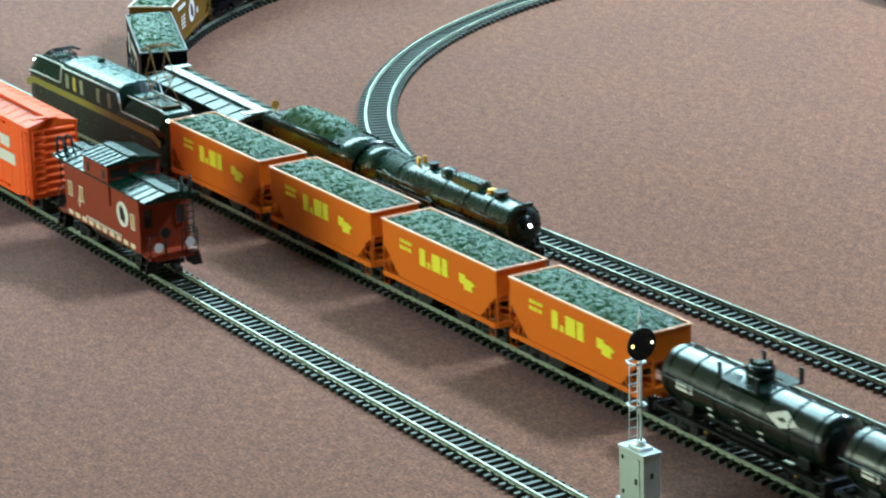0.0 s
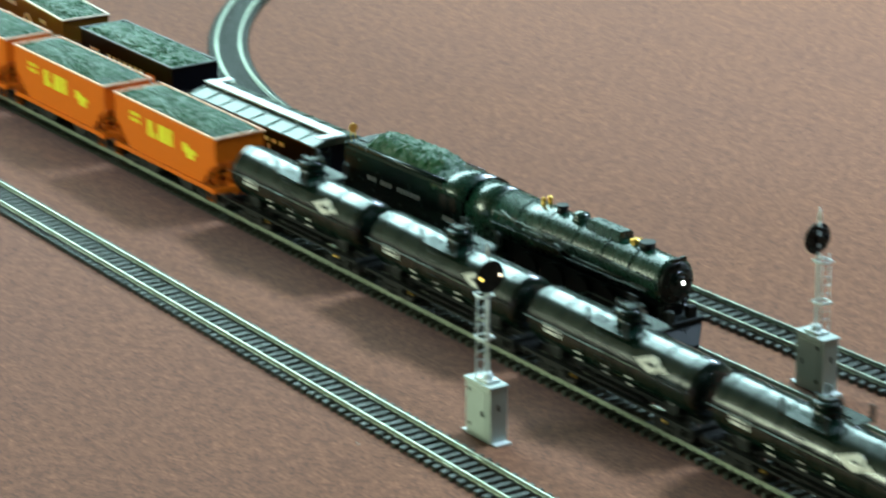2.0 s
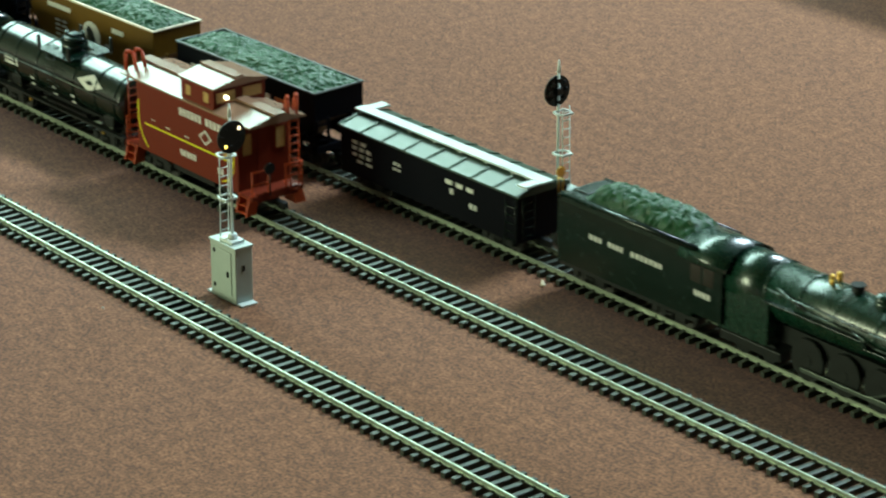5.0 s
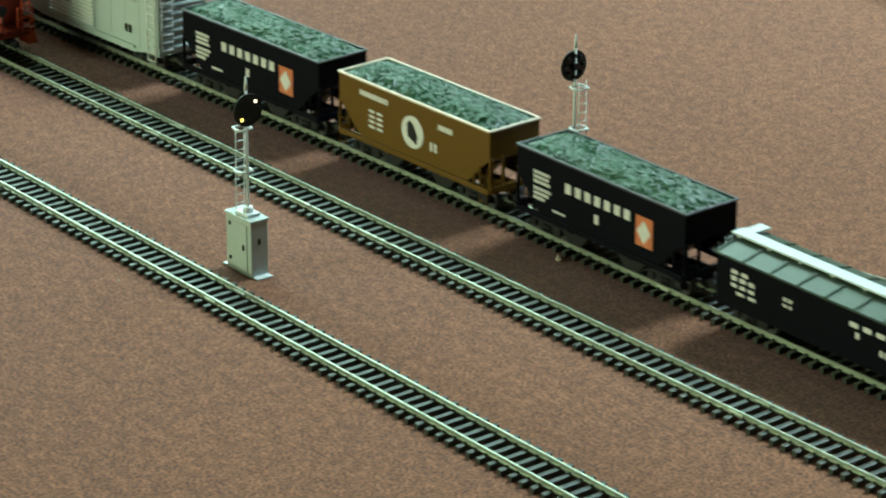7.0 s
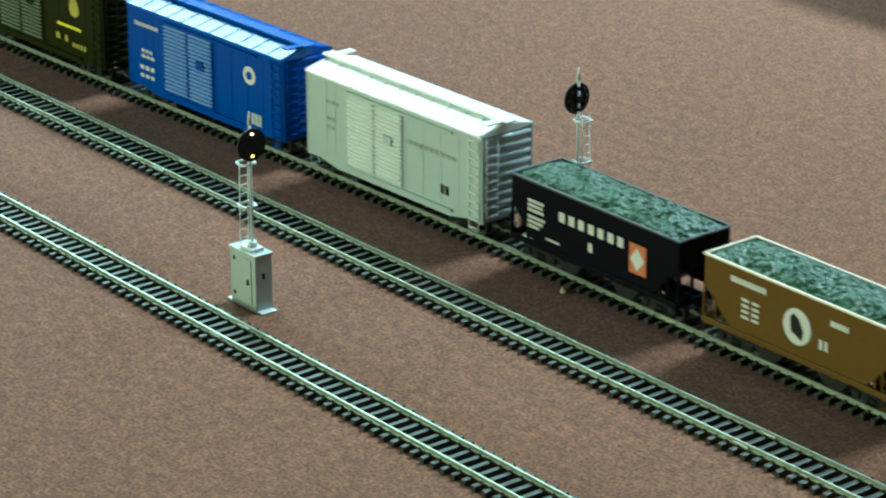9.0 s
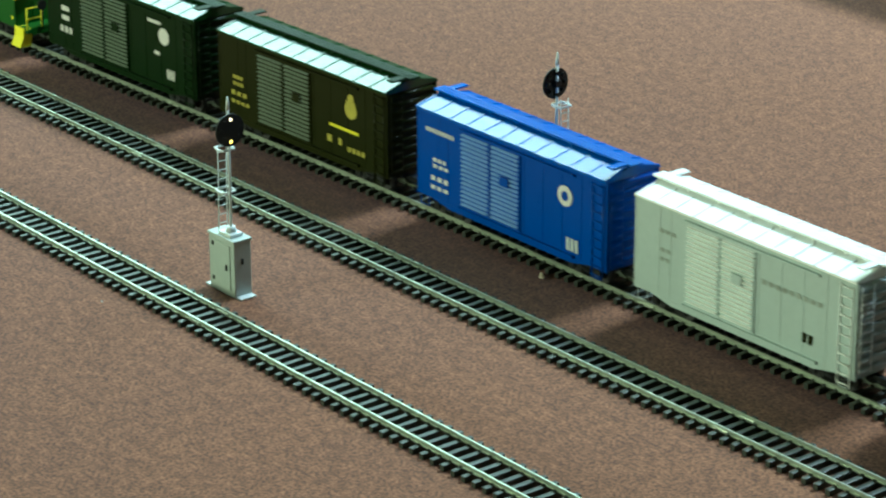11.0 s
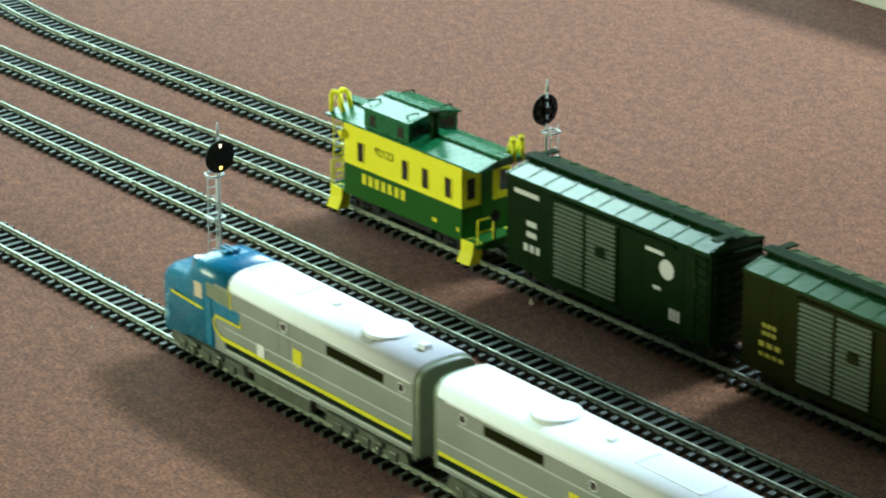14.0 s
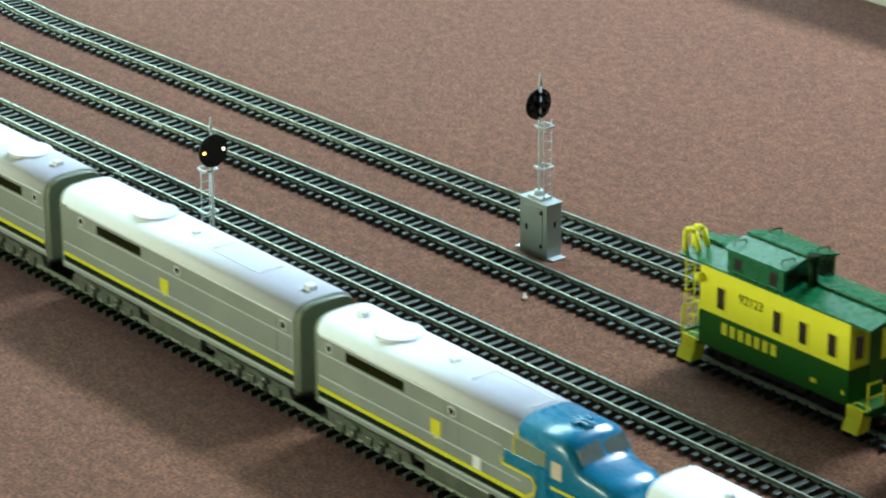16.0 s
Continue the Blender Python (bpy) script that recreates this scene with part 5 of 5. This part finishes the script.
def signal(label, h=0.0):
    root = thing("railway_signal", label, "signal", "trackside signals")
    bm = B()
    box(bm, -11, 11, -5.3, 5.3, 0, 31, 0.4)
    box(bm, -11.6, 11.6, -5.9, 5.9, 30.2, 31.6, 0.3)
    part("relay_box", bm, "grey", root, "pale grey metal relay box")
    for s in (-1, 1):
        bm = B()
        box(bm, s * 10.5, s * 15.5, -4.8, 4.8, 0, 1.0, 0.2)
        part("foot_plate", bm, "silver", root)
        bm = B()
        box(bm, -7.5, 7.5, s * 5.2, s * 5.8, 3, 28, 0.2)
        d = part("box_door", bm, "grey", root)
        bm = B()
        box(bm, 4.2, 5.4, s * 5.7, s * 6.4, 14, 17)
        for z in (6, 25):
            box(bm, -7.6, -6, s * 5.6, s * 6.2, z, z + 2)
        part("latch", bm, "truck", d)
        bm = B()
        box(bm, s * 10.9, s * 11.3, -1, 0.4, 18, 21)
        part("keyhole", bm, "black", root)
    bm = B()
    box(bm, -4.5, 6.5, -4, 4, 31.4, 33.2, 0.4)
    cyl(bm, (1.5, 0, 33), (1.5, 0, 36), 2.8, 2.2, seg=16)
    part("mast_base", bm, "silver", root)
    bm = B()
    cyl(bm, (1.5, 0, 33), (1.5, 0, 100 + h), 0.75, seg=10)
    cyl(bm, (1.5, 0, 99 + h), (1.5, 0, 106 + h), 1.1, 0.4, seg=10)
    part("mast", bm, "silver", root)
    bm = B()
    for y in (-2.6, 2.6):
        cyl(bm, (-5.5, y, 32), (-4.5, y, 77), 0.3, seg=6)
    for k in range(9):
        z = 36 + k * 4.8
        cyl(bm, (-5.4, -2.6, z), (-5.4, 2.6, z), 0.28, seg=6)
    part("ladder", bm, "silver", root)
    for z in (54.5 + h, 77.5 + h):
        bm = B()
        ring_of(bm, [(1.5, -3.4), (-2, -4.4), (-6.2, -3.2), (-6.2, 3.2), (-2, 4.4), (1.5, 3.4)], z)
        part("ladder_cage", bm, "silver", root)
    bm = B()
    cyl(bm, (2.4, 0, (88.5 + h)), (3.4, 0, (88.5 + h)), 8.6, seg=36)
    part("target_disc", bm, "black", root, "round black signal disc")
    bm = B()
    for k in range(8):
        a = k * math.pi / 4
        cyl(bm, (0.6, 5.9 * math.sin(a), (88.5 + h) + 5.9 * math.cos(a)), (2.5, 5.9 * math.sin(a), (88.5 + h) + 5.9 * math.cos(a)), 1.2, seg=10)
    box(bm, 0.2, 2.5, -2, 2, 86.5 + h, 90.5 + h, 0.4)
    part("lamp_housing", bm, "black", root)
    for k in range(8):
        a = k * math.pi / 4
        bm = B()
        y, z = 5.9 * math.sin(a), (88.5 + h) + 5.9 * math.cos(a)
        arc = [(3.3, y + 1.4 * math.sin(t), z + 1.4 * math.cos(t)) for t in np.linspace(-1.6, 1.6, 7)]
        wire(bm, arc, 0.25)
        part("lamp_hood", bm, "black", root)
    return root


def lit_pair(parent):
    """The two lamps that burn at a time, turning about the disc's centre."""
    bm = B()
    ball(bm, (0.5, 5.9, 0), 0.8, 0.6)
    ob = part("lit_lamp", bm, "lamp_white", parent, "small burning white signal lamp")
    part("amber_lamp", ball(B(), (0.5, -5.9, 0), 0.8, 0.6), "lamp_amber", ob, "small burning amber signal lamp")
    ob.matrix_basis = pose(3.3 * K, 0, 88.5 * K)
    return ob


def scrap(x, y, size, mat, label, seed):
    rnd = random.Random(seed)
    bm = B()
    for k in range(5):
        a, b = rnd.uniform(-size, size), rnd.uniform(-size, size) * 0.6
        ball(bm, (a, b, size * 0.35), size * rnd.uniform(0.3, 0.55), 1, 0.7, 0.6, 8)
    for v in bm.verts:
        v.co += Vector((rnd.uniform(-1, 1), rnd.uniform(-1, 1), 0)) * 0.0002
        v.co.z = max(v.co.z, 0)
    ob = new("scrap", mesh_of("scrap", bm, mat))
    ob.matrix_basis = pose(x, y, 0, 0, 0, rnd.uniform(0, 180))
    return tagged(ob, label, "scrap")


# ---- the things, laid out ----
near_signal = signal("pale grey trackside signal with round black disc and burning lamps")
near_signal.matrix_basis = pose(-0.0085, 0.003, 0)
near_lamps = lit_pair(near_signal)
far_signal = signal("pale grey trackside signal with round black disc seen from behind", -4.5)
far_signal.matrix_basis = pose(0.0365, 0.187, 0, 0, 0, 180)
scrap(0.0804, 0.1385, 3.0, "cream", "small crumpled pale yellow scrap lying beside the track", 3)
scrap(-0.0383, -0.057, 0.9, "white", "tiny white speck of paper on the carpet", 4)

def low_box(x0, x1, y0, y1, h, mat, lid, label):
    root = thing("storage_box", label, "box")
    part("box_body", box(B(), x0, x1, y0, y1, 0, h * 0.8, 2), mat, root)
    part("lid", box(B(), x0 - 3, x1 + 3, y0 - 3, y1 + 3, h * 0.8, h, 1.5), lid, root)
    return root


low_box(-260, 600, 664, 900, 95, "white", "white", "long white storage box standing on the carpet")
low_box(-800, -700, 812, 880, 22, "navy", "navy", "low dark box standing on the carpet")

# train on the second track, running to -x; places are from the last orange hopper's end
T2_TRAIN = []
first = hopper("bright orange open hopper car heaped with coal, yellow lettering bars", "orange hopper cars in one train", "orange", "rim",
               [("lettering", "yellow", marks_orange), ("small_lettering", "yellow", marks_orange_small)], 1)
T2_TRAIN.append((first, -0.0645))
for k in (1, 2, 3):
    T2_TRAIN.append((copy_thing(first, pose(0, 0, 0)), -0.0645 - 0.1437 * k))
tank = tank_car("glossy black tank car with dome platform and white placards")
for k in range(4):
    T2_TRAIN.append((tank if k == 0 else copy_thing(tank, pose(0, 0, 0)), 0.0855 + 0.1565 * k))
T2_TRAIN.append((red_caboose(), 0.694))
T2_TRAIN.append((electric_locomotive(), -0.689))

# train on the third track, running to +x; places are from the headlight
T3_TRAIN = [(steam_locomotive(), -0.100), (tender(), -0.247), (low_car(), -0.4045)]
read_marks = [("lettering", "white", marks_reading), ("emblem", "emblem", marks_reading_emblem), ("emblem_diamond", "white", marks_reading_diamond)]
h1 = hopper("black hopper car heaped with coal, white lettering and orange emblem", "black hopper cars in one train", "navy", "grey_edge", read_marks, 2)
T3_TRAIN.append((h1, -0.5667))
T3_TRAIN.append((copy_thing(h1, pose(0, 0, 0)), -0.867))
T3_TRAIN.append((hopper("brown orange open hopper car heaped with coal, round white emblem", "", "brown", "cream",
                        [("lettering", "white", marks_goat), ("emblem", "white", marks_goat_disc), ("emblem_goat", "black", marks_goat_dark)], 7), -0.719))
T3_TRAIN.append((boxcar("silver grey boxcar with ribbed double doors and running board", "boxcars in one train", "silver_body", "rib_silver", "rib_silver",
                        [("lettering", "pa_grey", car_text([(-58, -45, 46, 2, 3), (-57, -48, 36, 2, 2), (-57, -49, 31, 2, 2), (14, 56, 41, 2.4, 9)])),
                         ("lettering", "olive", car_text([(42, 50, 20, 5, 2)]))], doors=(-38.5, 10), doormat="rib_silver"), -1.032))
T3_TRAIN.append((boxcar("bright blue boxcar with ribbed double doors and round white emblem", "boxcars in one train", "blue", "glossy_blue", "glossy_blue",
                        [("emblem", "white", car_disc(44.5, 44, 5.6)), ("lettering", "white", car_text([(-68, -44, 49, 2.4, 9), (-62, -50, 33, 2, 3), (-62, -48, 29.5, 2, 3), (-64, -48, 22, 2.6, 3), (-64, -48, 17, 2.2, 3)])),
                         ("emblem_centre", "blue", lambda bm, y, s: disc(bm, -s * 44.5, 44, 2.6, y + s * 0.26, s)),
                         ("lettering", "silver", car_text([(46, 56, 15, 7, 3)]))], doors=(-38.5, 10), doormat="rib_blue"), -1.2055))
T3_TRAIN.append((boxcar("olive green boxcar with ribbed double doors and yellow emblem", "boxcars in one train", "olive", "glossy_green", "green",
                        [("emblem", "faded_yellow", lambda bm, y, s: (disc(bm, -s * 45, 43, 5.2, y, s), disc(bm, -s * 45, 49.6, 2.6, y, s), bars(bm, -s * 45 - 4, -s * 45 + 4, 46.5, 1.6, 1, y, s, 1.0))),
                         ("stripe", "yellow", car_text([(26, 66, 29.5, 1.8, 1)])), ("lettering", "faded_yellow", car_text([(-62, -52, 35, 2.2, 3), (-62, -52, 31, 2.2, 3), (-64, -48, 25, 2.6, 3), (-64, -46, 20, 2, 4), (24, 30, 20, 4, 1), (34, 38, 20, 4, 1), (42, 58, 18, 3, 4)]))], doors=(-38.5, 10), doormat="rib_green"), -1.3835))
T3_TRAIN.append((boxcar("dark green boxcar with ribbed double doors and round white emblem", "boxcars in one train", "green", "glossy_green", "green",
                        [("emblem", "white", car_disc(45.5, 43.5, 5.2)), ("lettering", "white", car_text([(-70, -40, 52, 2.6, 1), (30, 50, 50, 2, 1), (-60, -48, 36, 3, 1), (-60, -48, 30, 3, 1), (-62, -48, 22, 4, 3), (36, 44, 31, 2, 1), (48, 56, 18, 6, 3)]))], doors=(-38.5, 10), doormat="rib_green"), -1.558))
T3_TRAIN.append((yellow_caboose(), -1.7215))

# cars on the near track, running to -x
vermilion_car = boxcar("vermilion boxcar with corrugated end and white placard bars", "", "vermilion", "vermilion", "vermilion",
                       [("placard", "white", car_text([(26, 52, 40, 8, 1), (22, 66, 29, 8, 1)]))], doors=(-45, -5))
T1_TAIL = [(round_caboose(), -0.545), (vermilion_car, -0.731)]
cab_unit = diesel(True)
booster = diesel(False)
rear_unit = copy_thing(cab_unit, pose(0, 0, 0))
coach = passenger_car()
T1_HEAD = [(cab_unit, 0.101, 0), (booster, 0.320, 0), (rear_unit, 0.540, 180), (coach, 0.786, 0)]

# ---- tracks last: many small pieces ----
track("near model railway track of bright rails on black ties", on_t1, -3.1, 3.3, -0.95, 0.55, 6.4, (0.02,))
track("second model railway track of bright rails on black ties", on_t2, -3.5, 1.0, -1.0, 0.6, 4.5, (0.28, -0.2))
track("third model railway track curving away, bright rails on black ties", on_t3, -2.9, 2.6, -1.5, 0.55, 0.02, (0.15, -0.26))
T4_LEN = 2 * (math.hypot(T4_B[0] - T4_A[0], T4_B[1] - T4_A[1]) + math.pi * T4_R)
track("far model railway track with a wide curve on black ties", on_t4, -1.35, T4_LEN - 1.35, -1.1, 0.95, 0.02, (0.0, -0.29, -0.58, 0.3))


# ---- what moves ----
def carried(path, s, reach=0.045):
    """The pose of a car whose middle is at s, by its two trucks."""
    xa, ya, _ = path(s - reach)
    xb, yb, _ = path(s + reach)
    return pose((xa + xb) / 2, (ya + yb) / 2, RAIL_TOP * K, 0, 0, math.degrees(math.atan2(yb - ya, xb - xa)))


def headlight_at(t):
    return float(np.interp(t, (0, 3, 6.5, 9, 12.5, 14.5, 16), (-0.334, 0.098, 0.6017, 0.967, 1.4737, 1.7645, 1.9785)))


def motions():
    steps = [k * 0.5 for k in range(33)]
    for car, d in T2_TRAIN:
        walk(car, [(t, carried(on_t2, -0.098 - 0.147 * t + d)) for t in steps])
    fine = [k * 0.25 for k in range(65)]
    for car, d in T3_TRAIN:
        walk(car, [(t, carried(on_t3, headlight_at(t) + d)) for t in fine])
    for car, d in T1_TAIL:
        walk(car, [(t, carried(on_t1, d - 0.1405 * t)) for t in steps])
    for car, d, turn in T1_HEAD:
        walk(car, [(t, carried(on_t1, 0.242 - 0.152 * (t - 12.5) + d) @ pose(0, 0, 0, 0, 0, turn)) for t in steps])
    middle = (3.3 * K, 0, 88.5 * K)
    walk(near_lamps, [(0.0, pose(*middle)), (4.6, pose(*middle)), (4.7, pose(*middle, 45)), (8.5, pose(*middle, 45)),
                      (8.6, pose(*middle, 90)), (14.0, pose(*middle, 90)), (14.05, pose(*middle, 45)), (14.1, pose(*middle)), (16.0, pose(*middle))])


motions()
